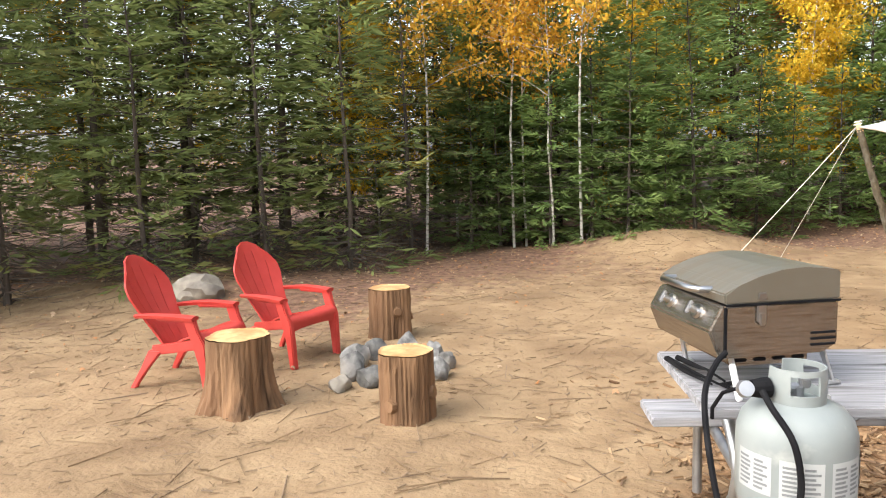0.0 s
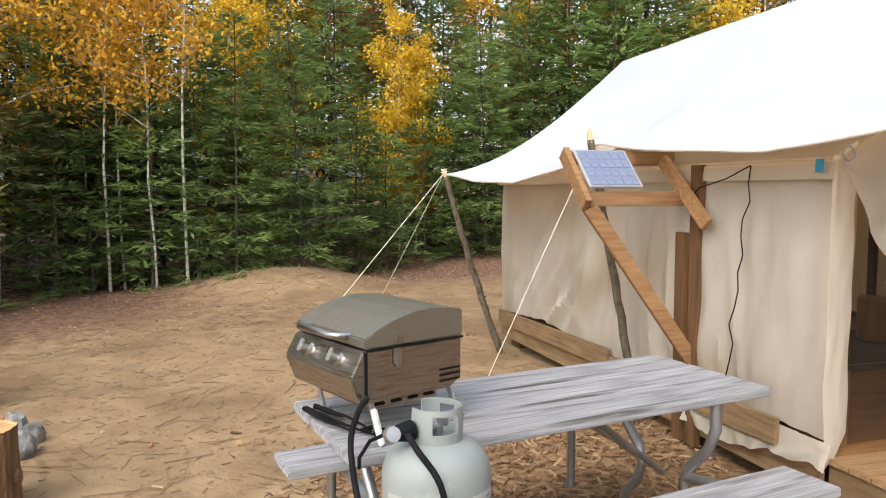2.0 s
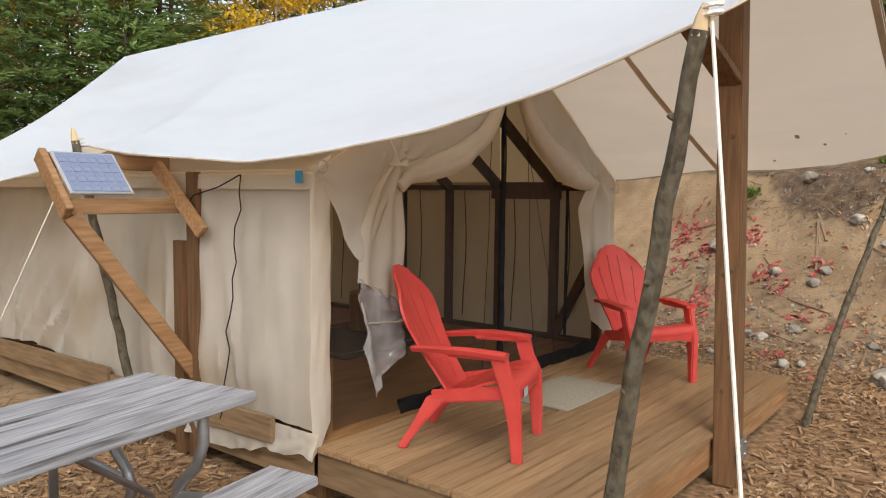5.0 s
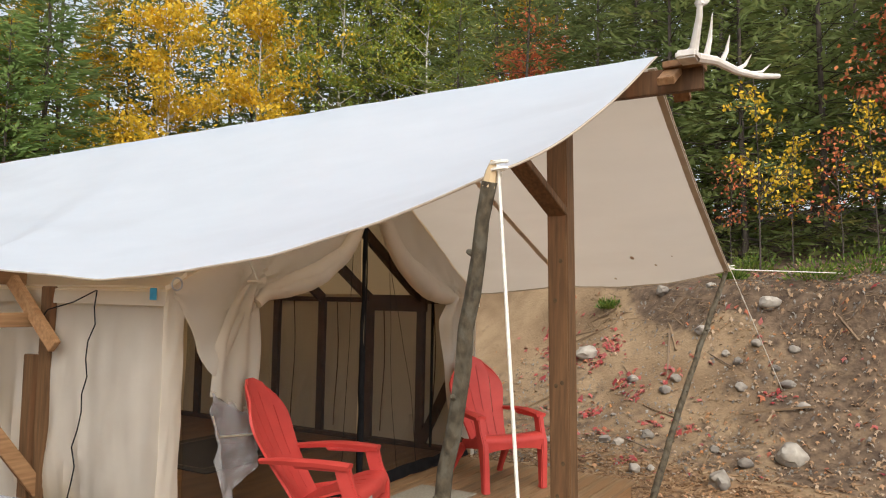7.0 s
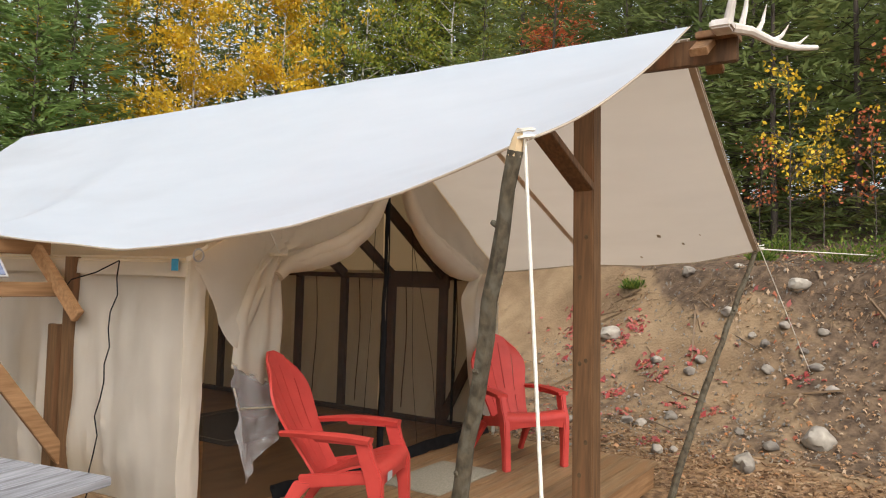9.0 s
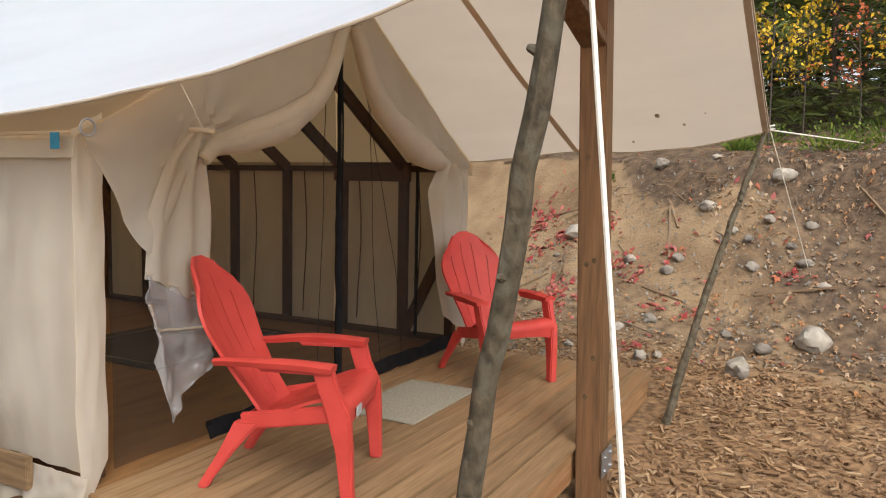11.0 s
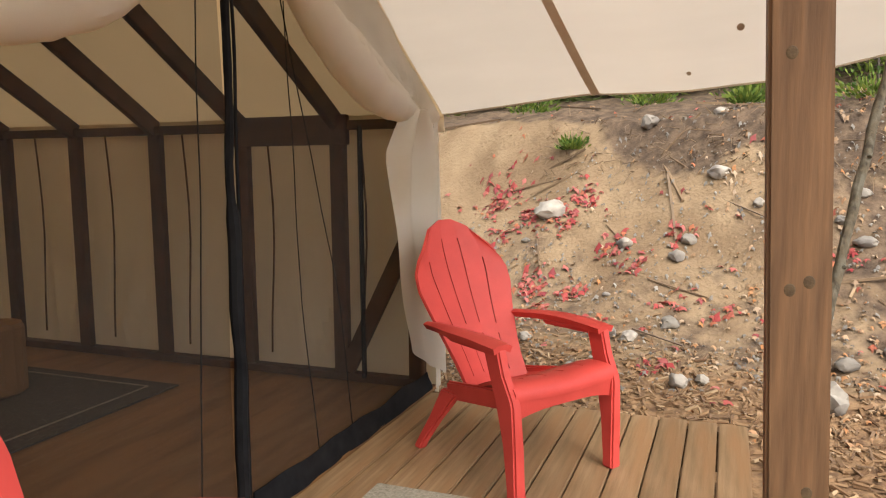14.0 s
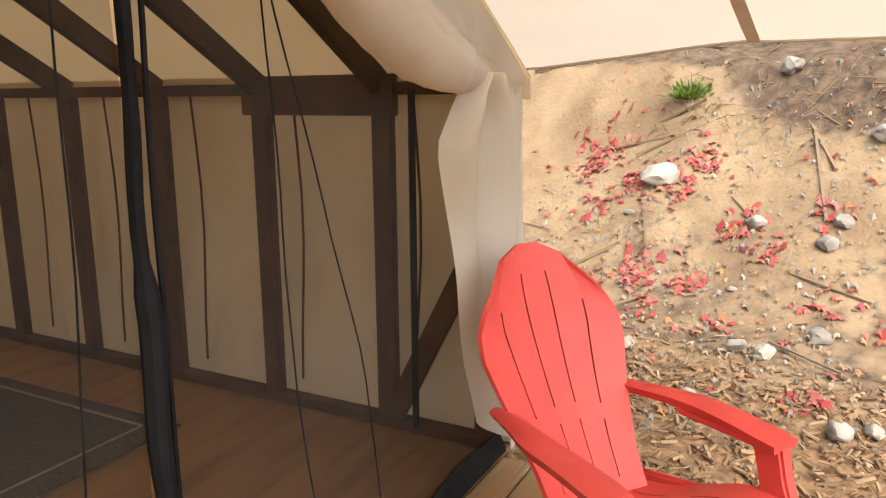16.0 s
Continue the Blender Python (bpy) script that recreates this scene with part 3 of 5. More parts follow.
def right_flap(a, k):
    lo = float(np.interp(k, (0, 0.2, 0.55, 0.82, 0.95, 1), (2.99, 2.90, 2.80, 2.735, 2.86, 2.945)))
    hi = float(np.interp(k, (0, 0.4, 0.6, 0.85, 0.93, 1), (3.42, 3.41, 3.34, 3.36, 3.22, 3.03)))
    x = lerp(lo, hi, a)
    ray = math.sin(a * 13 + 0.8 * fold(k * 3, 2)) * (0.3 + 0.7 * k)
    y = -0.075 - 0.045 * math.sin(math.pi * a) - 0.036 * ray - 0.02 * fold(a * 4, k * 3, 5)
    return (x, y, lerp(0.62 - 0.22 * a ** 0.7, 1.76, k))


canvas("door_flap", right_flap, 40, 24, "cream canvas door flap hanging from its tie")
for x0, z0 in ((0.57, 1.83), (2.985, 1.75)):
    bm = bmesh.new()
    tube(bm, [(x0 + 0.05 * math.cos(t), -0.07 + 0.05 * math.sin(t), z0) for t in np.linspace(0, 6.28, 12)], 0.011, 6, False)
    part("tie", bm, CANVAS, tent, "twisted canvas tie")
# tie cord from the gather up the gable
bm = bmesh.new()
tube(bm, [(0.56, -0.09, 1.84), (0.51, -0.08, 1.93), (0.47, -0.05, 2.03)], 0.003, 5)
part("tie_cord", bm, ROPE, tent)
# netting with a dark zip edge and a dark band along the sill
for x0, x1 in ((0.16, 1.78), (1.81, 3.42)):
    bm = bmesh.new()
    sheet(bm, lambda a, k, p=x0, q=x1: (lerp(p, q, a), 0.05 + 0.02 * fold(a * 5, k * 3), lerp(FLOOR + 0.02, gable_z(lerp(p, q, a)) - 0.06, k)), 16, 16)
    part("insect_net", bm, NET, tent, "dark see-through insect netting", True)
bm = bmesh.new()
zz = np.linspace(FLOOR + 0.01, 2.66, 40)
tube(bm, [(1.79 + 0.010 * fold(z * 3, 1), 0.03 + 0.012 * fold(z * 3, 5), z) for z in zz], [(0.023 if z < 1.35 else 0.014) * (1 + 0.25 * fold(z * 6, 3)) for z in zz], 8)
part("zip_edge", bm, BLACK, tent, "black zip edge of the netting door")
bm = bmesh.new()
tube(bm, [(1.83 + 0.014 * fold(z * 2.4, 7), 0.035, z) for z in zz], 0.006, 5)
part("zip_edge", bm, BLACK, tent, "second zip tape beside the first")
for x0, x1, y0 in ((0.7, 1.80, 0.0), (1.84, 3.42, -0.02)):
    bm = bmesh.new()
    sheet(bm, lambda a, k, p=x0, q=x1, o=y0: (lerp(p, q, a), 0.045 + o - 0.03 * (1 - k) + 0.014 * fold(a * 9, k * 2), lerp(FLOOR - 0.005, FLOOR + 0.085 + 0.02 * fold(a * 7, 4), k)), 30, 4)
    solid(bm, 0.006)
    part("net_hem", bm, BLACK, tent, "black hem of the netting on the sill", True)
# seams that hang on the net
for pts in (((2.12, 2.20), (2.33, 1.55), (2.53, 0.95), (2.62, 0.36)), ((2.17, 2.10), (2.20, 1.60), (2.23, 1.0), (2.33, 0.36)), ((1.70, 2.3), (1.67, 1.4), (1.61, 0.36))):
    bm = bmesh.new()
    us, zs = [p[0] for p in pts][::-1], [p[1] for p in pts][::-1]
    tube(bm, [(float(np.interp(z, zs, us)) + 0.01 * fold(z * 3, us[0]), 0.06, z) for z in np.linspace(zs[0], zs[-1], 18)], 0.0024, 5)
    part("net_seam", bm, BLACK, tent)

# inner frame: studs, plates, rafters, ridge, header, brace
for side in (0, 1):
    ux = 0.085 if side == 0 else TW - 0.085
    for k in range(8):
        v = (0.08, 0.535, 1.155, 1.78, 2.42, 3.03, 3.65, 4.25)[k]
        bm = bmesh.new()
        box(bm, (ux, v, (FLOOR + 1.70) / 2 + 0.02), (0.05, 0.085, 1.70 - FLOOR - 0.04), bevel=0.004)
        part("stud", bm, FRAME_WOOD, tent)
        bm = bmesh.new()
        beam(bm, (ux, v, 1.73), (TW / 2, v, RIDGE - 0.09), 0.045, 0.10)
        part("rafter", bm, FRAME_WOOD, tent)
    for z, h in ((1.725, 0.05), (FLOOR + 0.024, 0.045)):
        bm = bmesh.new()
        box(bm, (ux, TL / 2, z), (0.07, TL - 0.1, h), bevel=0.004)
        part("plate", bm, FRAME_WOOD, tent)
bm = bmesh.new()
box(bm, (TW / 2, TL / 2, RIDGE - 0.12), (0.045, TL - 0.1, 0.14), bevel=0.004)
part("ridge_board", bm, FRAME_WOOD, tent)
bm = bmesh.new()
box(bm, (TW - 0.115, 0.84, 1.70), (0.05, 0.76, 0.16), bevel=0.004)
part("header", bm, FRAME_WOOD, tent)
bm = bmesh.new()
beam(bm, (TW - 0.10, 0.50, FLOOR + 0.06), (TW - 0.10, -0.0, 1.35), 0.04, 0.09)
part("brace", bm, FRAME_WOOD, tent)
bm = bmesh.new()
tube(bm, [(TW - 0.12, 0.385, FLOOR + 0.03), (TW - 0.12, 0.385, 1.72)], 0.014, 6)
part("rod", bm, BLACK, tent, "thin dark red rod beside the door")
for k in range(6):
    bm = bmesh.new()
    v = 0.42 + 0.6 * k
    tube(bm, [(TW - 0.03, v + 0.02 * math.sin(z * 4), z) for z in np.linspace(FLOOR + 0.1, 1.72, 7)], 0.006, 5)
    part("wall_seam", bm, FRAME_WOOD, tent)
# ring, blue tag and cord on the outer wall
bm = bmesh.new()
tube(bm, [(-0.016 + 0.034 * math.cos(t), -0.06, 1.80 + 0.034 * math.sin(t)) for t in np.linspace(0, 6.28, 16)], 0.005, 6, False)
part("ring", bm, CHROME, tent, "steel ring at the eave corner")
bm = bmesh.new()
box(bm, (-0.092, 0.035, 1.745), (0.004, 0.055, 0.065), bevel=0.001)
part("tag", bm, BLUE, tent, "small blue sewn-on tag")
bm = bmesh.new()
tube(bm, [(-0.085 - 0.01 * k, 0.535 + 0.02 * math.sin(k * 2.3) + 0.012 * math.sin(k * 5), 1.76 - 0.098 * k) for k in range(15)], 0.004, 5)
tube(bm, [(-0.09, 0.535, 1.76), (-0.12, 0.70, 1.69), (-0.12, 0.95, 1.64), (-0.10, 1.05, 1.58)], 0.004, 5)
part("wire", bm, BLACK, tent, "thin black wire down the wall")

# inside: rug, log stool
rug = thing("rug", "dark grey woven rug with a pale border line on the plywood", "rug", T)
bm = bmesh.new()
box(bm, (2.24, 1.95, FLOOR + 0.006), (1.5, 1.25, 0.009), bevel=0.003)
part("pile", bm, RUG, rug)
for c, sz in (((2.24, 1.46, 0), (1.32, 0.014)), ((2.24, 2.44, 0), (1.32, 0.014)), ((2.90, 1.95, 0), (0.014, 0.98)), ((1.58, 1.95, 0), (0.014, 0.98))):
    bm = bmesh.new()
    box(bm, (c[0], c[1], FLOOR + 0.0125), (*sz, 0.003))
    part("border", bm, RUG_LINE, rug, "pale border line")
stool = thing("log_stool", "brown wooden block stool on the tent floor", "stool", T @ pose(2.52, 2.12, FLOOR + 0.011))
bm = bmesh.new()
lathe(bm, [(0.12, 0), (0.15, 0.02), (0.15, 0.36), (0.14, 0.38)], 16)
part("block", bm, PLY, stool, smooth=False)

# door mat
matt = thing("door_mat", "pale grey ribbed door mat lying on the deck", "mat", pose(5.38, 2.27, 0.301, 0, 0, -6))
bm = bmesh.new()
box(bm, (0, 0, 0.005), (0.80, 0.48, 0.01), bevel=0.004)
part("mat_body", bm, MAT_GREY, matt)

# fly sheet
EDGE_V = (-2.12, -1.83, -1.54, -1.03, -0.5, 0.13, 0.73, 1.3, 1.75, 2.1, 2.8, 3.5, 4.15)
EDGE_U = (-0.22, -0.22, -0.25, -0.30, -0.33, -0.34, -0.34, -0.36, -0.38, -0.44, -0.58, -0.68, -0.76)
EDGE_Z = (2.25, 2.15, 2.055, 1.93, 1.86, 1.815, 1.85, 1.89, 1.95, 1.80, 1.69, 1.71, 1.79)
REDGE_V = (-2.22, -1.7, -1.2, -0.7, 0.1, 1.5, 3.0, 4.15)
REDGE_Z = (2.04, 1.93, 1.89, 1.90, 1.82, 1.80, 1.80, 1.82)


def fly_left(a, k):
    v0 = lerp(-2.20, 5.08, a)
    v1 = lerp(-2.12, 4.15, a)
    v = lerp(v0, v1, k)
    r = Vector((1.72, v0, lerp(3.25, 3.15, a)))
    e = Vector((float(np.interp(v1, EDGE_V, EDGE_U)), v1, float(np.interp(v1, EDGE_V, EDGE_Z))))
    p = r.lerp(e, k)
    sag = lerp(0.07, 0.20, min(1, a * 1.6)) * 4 * k * (1 - k) * (0.7 + 0.6 * k)
    return (p.x, p.y, p.z - sag + 0.006 * fold(v * 2.5 + k * 3, k * 2))


def fly_right(a, k):
    v0, v1 = lerp(-2.18, 5.08, a), lerp(-2.22, 4.15, a)
    r = Vector((1.78, v0, lerp(3.20, 3.12, a)))
    e = Vector((lerp(4.03, 4.1, min(1, a * 3)), v1, float(np.interp(v1, REDGE_V, REDGE_Z))))
    p = r.lerp(e, k)
    return (p.x, p.y, p.z - 0.05 * 4 * k * (1 - k) + 0.008 * fold(v0 * 2.5 + k * 3, k * 4))


fly = thing("fly_sheet", "white canvas fly sheet stretched over the ridge beam", "awning", T)
for f in (fly_left, fly_right):
    bm = bmesh.new()
    sheet(bm, f, 90, 30)
    part("cloth", bm, FLY, fly, "white canvas cloth, cream underneath", True)
for f, ks in ((fly_left, [(0, k) for k in np.linspace(0, 1, 30)]), (fly_right, [(0, k) for k in np.linspace(0, 1, 30)]), (fly_left, [(a, 1) for a in np.linspace(0, 1, 80)]), (fly_right, [(a, 1) for a in np.linspace(0, 1, 60)])):
    bm = bmesh.new()
    pts = [Vector(f(a, k)) - Vector((0, 0, 0.004)) for a, k in ks]
    tube(bm, pts, 0.006, 6)
    part("hem", bm, FLY_HEM, fly, "tan edge tape")
bm = bmesh.new()
sheet(bm, lambda a, k: (lambda p: (p[0], p[1] + 0.05 * (a - 0.5), p[2] - 0.006))(fly_right(lerp(0.245, 0.231, k), k)), 1, 24)
part("seam", bm, SEAM_TAPE, fly, "tan seam tape under the cloth")
bm = bmesh.new()
sheet(bm, lambda a, k: (lambda p: (p[0], p[1] + 0.01, p[2] - 0.006))(fly_right(a * 0.006, k)), 1, 24)
part("border_tape", bm, FLY_HEM, fly, "brown border tape at the porch edge")
for a, k, r in ((0.11, 0.80, 0.030), (0.085, 0.86, 0.02), (0.15, 0.93, 0.02), (0.06, 0.82, 0.012)):
    p = Vector(fly_right(a, k))
    bm = bmesh.new()
    bmesh.ops.create_circle(bm, cap_ends=True, segments=10, radius=r, matrix=Matrix.Translation(p - Vector((0, 0, 0.009))) @ Euler((0, radians(26), 0)).to_matrix().to_4x4() @ Matrix.Diagonal((1, 0.6, 1, 1)))
    part("patch", bm, FLY_HEM, fly, "small tan stain on the cloth")

# ridge beam, porch post with brace and bracket
rb = thing("ridge_beam", "brown timber ridge beam that carries the fly sheet", "beam", T)
bm = bmesh.new()
box(bm, (TW / 2, 1.28, 3.09), (0.05, 7.5, 0.15), bevel=0.005)
part("beam", bm, LUMBER_Z, rb)
for sgn in (-1, 1):
    bm = bmesh.new()
    beam(bm, (TW / 2 + sgn * 0.03, -2.30, 3.14), (TW / 2 + sgn * 0.22, -2.30, 3.03), 0.10, 0.045)
    part("cheek", bm, LUMBER, rb)
bm = bmesh.new()
box(bm, (TW / 2, -2.36, 3.17), (0.20, 0.22, 0.04), bevel=0.004)
part("cap_board", bm, LUMBER, rb)
post = thing("porch_post", "square brown timber porch post with knots", "post", T)
PU, PV = 1.69, -1.655
bm = bmesh.new()
beam(bm, (PU - 0.02, PV, 0.0), (PU + 0.04, PV + 0.09, 3.03), 0.135, 0.135, up=(0, 1, 0), bevel=0.008)
part("shaft", bm, LUMBER_Z, post)
bm = bmesh.new()
beam(bm, (PU - 0.02, PV + 0.06, 2.30), (PU - 0.52, PV + 0.20, 2.66), 0.05, 0.13, up=(0, 1, 0))
part("brace", bm, LUMBER_Z, post, "diagonal brace board")
bm = bmesh.new()
box(bm, (PU - 0.02, PV - 0.072, 0.22), (0.16, 0.008, 0.13), bevel=0.002)
for dx in (-0.05, 0.05):
    for dz in (-0.035, 0.035):
        bmesh.ops.create_cone(bm, cap_ends=True, segments=8, radius1=0.01, radius2=0.008, depth=0.012, matrix=Matrix.Translation((PU - 0.02 + dx, PV - 0.08, 0.22 + dz)) @ Euler((radians(90), 0, 0)).to_matrix().to_4x4())
part("bracket", bm, GALV, post, "galvanised steel bracket with bolts")
for zk, s in ((1.22, 1), (1.24, -1), (0.55, 1), (2.0, -1), (1.75, 1), (0.75, -1)):
    bm = bmesh.new()
    bmesh.ops.create_uvsphere(bm, u_segments=10, v_segments=6, radius=0.013, matrix=Matrix.Translation((PU - 0.087 + zk * 0.0195, PV + 0.02 * s + zk * 0.029, zk)) @ Matrix.Diagonal((0.12, 1, 1.2, 1)))
    part("knot", bm, KNOT, post, "small dull knot")


# round poles and guy ropes
def pole(name, pts, r0, r1, label, rng, bare=0.0):
    b = Vector(pts[0])
    th = thing(name, label, "pole", T @ Matrix.Translation(b))
    n = 16
    P = [Vector(pts[0]).lerp(Vector(pts[-1]), k / n) for k in range(n + 1)]
    bow = Vector((rng.uniform(-1, 1), rng.uniform(-1, 1), 0)) * 0.025
    P = [p + bow * math.sin(math.pi * k / n) + Vector((rng.uniform(-1, 1), rng.uniform(-1, 1), 0)) * 0.006 - b for k, p in enumerate(P)]
    bm = bmesh.new()
    tube(bm, P, [lerp(r0, r1, k / n) * (1 + rng.uniform(-0.06, 0.06)) for k in range(n + 1)], 10, True, 0.07, rng)
    part("shaft", bm, BARK, th, "rough grey-brown bark", True)
    for k in rng.sample(range(2, n - 1), 5):
        d = Vector((rng.uniform(-1, 1), rng.uniform(-1, 1), 0.3)).normalized()
        bm = bmesh.new()
        tube(bm, [P[k], P[k] + d * (r0 + 0.004), P[k] + d * (r0 + 0.012)], [r0 * 0.5, r0 * 0.3, r0 * 0.2], 7)
        part("knot", bm, BARK, th, "cut branch stub")
    tip = P[-1]
    d = (P[-1] - P[-2]).normalized()
    bm = bmesh.new()
    tube(bm, [tip - d * 0.02, tip + d * 0.04, tip + d * 0.08], [r1 * 1.02, r1 * 0.75, r1 * 0.35], 7)
    part("tip", bm, BARE_WOOD, th, "pale hewn tip")
    return th


rp = random.Random(5)
pole("fly_pole", [(-0.14, -1.71, 0.0), (-0.34, -2.13, 2.18)], 0.037, 0.029, "slim bark-covered pole that props the fly corner", rp)
pole("fly_pole", [(-0.22, 4.02, 0.0), (-0.75, 4.16, 1.76)], 0.035, 0.028, "slim crooked pole that props the far fly corner", rp)
pole("fly_pole", [(-0.10, 1.61, 0.0), (-0.44, 1.72, 1.97)], 0.032, 0.026, "slim dark pole that props the fly edge", rp)
pole("fly_pole", [(3.12, -1.74, 0.0), (4.04, -2.19, 2.03)], 0.03, 0.02, "thin pale pole that props the fly corner", rp)


def rope(pts, r, label, sag=0.0):
    b = Vector(pts[0])
    th = thing("guy_rope", label, "rope", T @ Matrix.Translation(b))
    bm = bmesh.new()
    a, c = Vector(pts[0]) - b, Vector(pts[-1]) - b
    tube(bm, [a.lerp(c, k / 12) - Vector((0, 0, sag * 4 * k / 12 * (1 - k / 12))) for k in range(13)], r, 6)
    part("cord", bm, ROPE, th)
    bm = bmesh.new()
    top = a if a.z > c.z else c
    tube(bm, [top + Vector((0.03 * math.cos(t), 0.03 * math.sin(t), -0.01 + 0.004 * t)) for t in np.linspace(0, 12, 20)], r * 1.2, 5)
    part("knot", bm, ROPE, th, "wound knot")
    return th


rope([(-0.58, -2.46, 0.0), (-0.33, -2.16, 2.22)], 0.0065, "white guy rope from the pole to the ground", 0.01)
rope([(-2.0, 5.1, 0.05), (-0.76, 4.18, 1.80)], 0.0042, "white guy rope at the far fly corner")
rope([(-1.2, 5.9, 0.05), (-0.76, 4.18, 1.80)], 0.003, "thin guy rope at the far fly corner")
rope([(-0.92, 2.6, 0.02), (-0.40, 1.76, 1.95)], 0.0042, "white guy rope from the middle pole")
rope([(12.3, -3.8, 2.30), (4.06, -2.22, 2.05)], 0.006, "white guy rope to the bank")
rope([(5.1, -2.5, 0.95), (4.06, -2.22, 2.05)], 0.004, "thin guy rope to the bank")

# antler at the ridge's end
ant = thing("antlers", "weathered white antlers on the ridge beam's end", "antlers", T @ pose(TW / 2 - 0.15, -2.44, 3.19))


def antler(beam_pts, r, tines):
    bm = bmesh.new()
    tube(bm, beam_pts, [lerp(r, r * 0.45, k / (len(beam_pts) - 1)) for k in range(len(beam_pts))], 9)
    for p, q, w in tines:
        m = (Vector(p) + Vector(q)) / 2 + Vector((0.02, 0, -0.015))
        tube(bm, [p, m, q], [w, w * 0.7, w * 0.12], 7)
    return bm


bm = antler([(0.0, 0, 0), (-0.02, -0.02, 0.08), (-0.06, -0.05, 0.20), (-0.09, -0.06, 0.30)], 0.03,
            [((-0.08, -0.06, 0.26), (-0.17, -0.05, 0.42), 0.022), ((-0.08, -0.06, 0.30), (-0.10, -0.08, 0.48), 0.022), ((-0.07, -0.05, 0.27), (0.02, -0.10, 0.36), 0.03), ((0.0, -0.09, 0.34), (0.16, -0.16, 0.40), 0.018), ((-0.01, -0.09, 0.33), (0.03, -0.10, 0.42), 0.014)])
part("antler", bm, ANTLER, ant, smooth=True)
bm = antler([(0.02, -0.02, -0.02), (0.12, -0.10, -0.02), (0.25, -0.20, -0.06), (0.38, -0.30, -0.07), (0.50, -0.40, -0.05)], 0.032,
            [((0.08, -0.06, 0.0), (0.10, -0.09, 0.26), 0.02), ((0.16, -0.13, -0.02), (0.20, -0.17, 0.15), 0.018), ((0.25, -0.2, -0.05), (0.34, -0.27, 0.06), 0.016), ((0.34, -0.27, -0.06), (0.46, -0.36, 0.02), 0.014)])
part("antler", bm, ANTLER, ant, smooth=True)
bm = bmesh.new()
box(bm, (-0.02, 0.02, -0.02), (0.16, 0.12, 0.05), bevel=0.012)
part("skull_plate", bm, ANTLER, ant)

# solar panel on its bracket by the side wall
sp = thing("solar_bracket", "brown timber bracket with a small solar panel", "solar panel", T)
OUT = -0.80
LO, HI = Vector((0, 1.10, 1.575)), Vector((0, 1.36, 1.83))
for c, nm in ((LO, "lower arm"), (HI, "upper arm")):
    bm = bmesh.new()
    beam(bm, (OUT + 0.02, c.y, c.z), (-0.03, c.y, c.z), 0.04, 0.088)
    part("arm", bm, LUMBER, sp)
tilt = HI - LO
bm = bmesh.new()
beam(bm, Vector((OUT, LO.y - 0.03, LO.z - 0.04)), Vector((OUT, HI.y + 0.03, HI.z + 0.035)), 0.04, 0.095, up=(0, -tilt.z, tilt.y))
part("end_board", bm, LUMBER, sp)
bm = bmesh.new()
beam(bm, (OUT + 0.03, LO.y, LO.z - 0.05), (-0.05, 1.06, 0.54), 0.04, 0.09)
part("brace", bm, LUMBER, sp)
bm = bmesh.new()
beam(bm, (-0.06, 1.04, 0.02), (-0.06, 1.04, 1.78), 0.045, 0.10, up=(0, 1, 0))
part("post", bm, LUMBER_Z, sp)
bm = bmesh.new()
beam(bm, (-0.075, 1.17, 0.02), (-0.075, 1.17, 1.36), 0.04, 0.10, up=(0, 1, 0))
part("post", bm, LUMBER_Z, sp, "shorter board beside the post")
bm = bmesh.new()
beam(bm, (-0.16, 1.28, 1.82), (-0.12, 0.86, 1.42), 0.04, 0.085)
part("brace", bm, LUMBER, sp, "short cross brace at the wall")
pm = Matrix.Translation(Vector((OUT + 0.20, (LO.y + HI.y) / 2 - 0.035, (LO.z + HI.z) / 2 + 0.055))) @ Euler((math.atan2(tilt.z, tilt.y), 0, 0)).to_matrix().to_4x4()
bm = bmesh.new()
box(bm, (0, 0, 0), (0.36, 0.33, 0.018), bevel=0.003)
pnl = part("panel", bm, ALU, sp, "solar panel in an aluminium frame")
pnl.matrix_local = pm
bm = bmesh.new()
box(bm, (0, 0, 0), (0.052, 0.073, 0.003))
cell0 = part("solar_cell", bm, SOLAR, pnl, "blue-grey solar cell")
for i in range(6):
    for j in range(4):
        c = cell0 if i + j == 0 else new("solar_cell", cell0.data)
        c.parent = pnl
        c.location = (-0.1375 + i * 0.055, -0.114 + j * 0.076, 0.0105)


# ---- chairs ----
def loft(bm, rings, bevel=0.006):
    """A tapered limb through rectangles: each ring is its middle and its size across x and y."""
    vs = []
    for (x, y, z), (wx, wy) in rings:
        vs.append([bm.verts.new((x + a * wx / 2, y + b * wy / 2, z)) for a, b in ((-1, -1), (1, -1), (1, 1), (-1, 1))])
    for r0, r1 in zip(vs, vs[1:]):
        for k in range(4):
            bm.faces.new((r0[k], r0[(k + 1) % 4], r1[(k + 1) % 4], r1[k]))
    bm.faces.new(vs[0][::-1])
    bm.faces.new(vs[-1])
    bmesh.ops.bevel(bm, geom=bm.edges[:], offset=bevel, segments=2, affect="EDGES", clamp_overlap=True)


def slotted(bm, f, cols, rows, slots, t):
    """A moulded shell over f(c, r) with slots left open between its slats."""
    vs = [[bm.verts.new(f(c, j / rows)) for j in range(rows + 1)] for c in cols]
    for i in range(len(cols) - 1):
        for j in range(rows):
            if not (i % 2 == 1 and any(a <= j < b for a, b in slots(i))):
                bm.faces.new((vs[i][j], vs[i + 1][j], vs[i + 1][j + 1], vs[i][j + 1]))
    solid(bm, t)


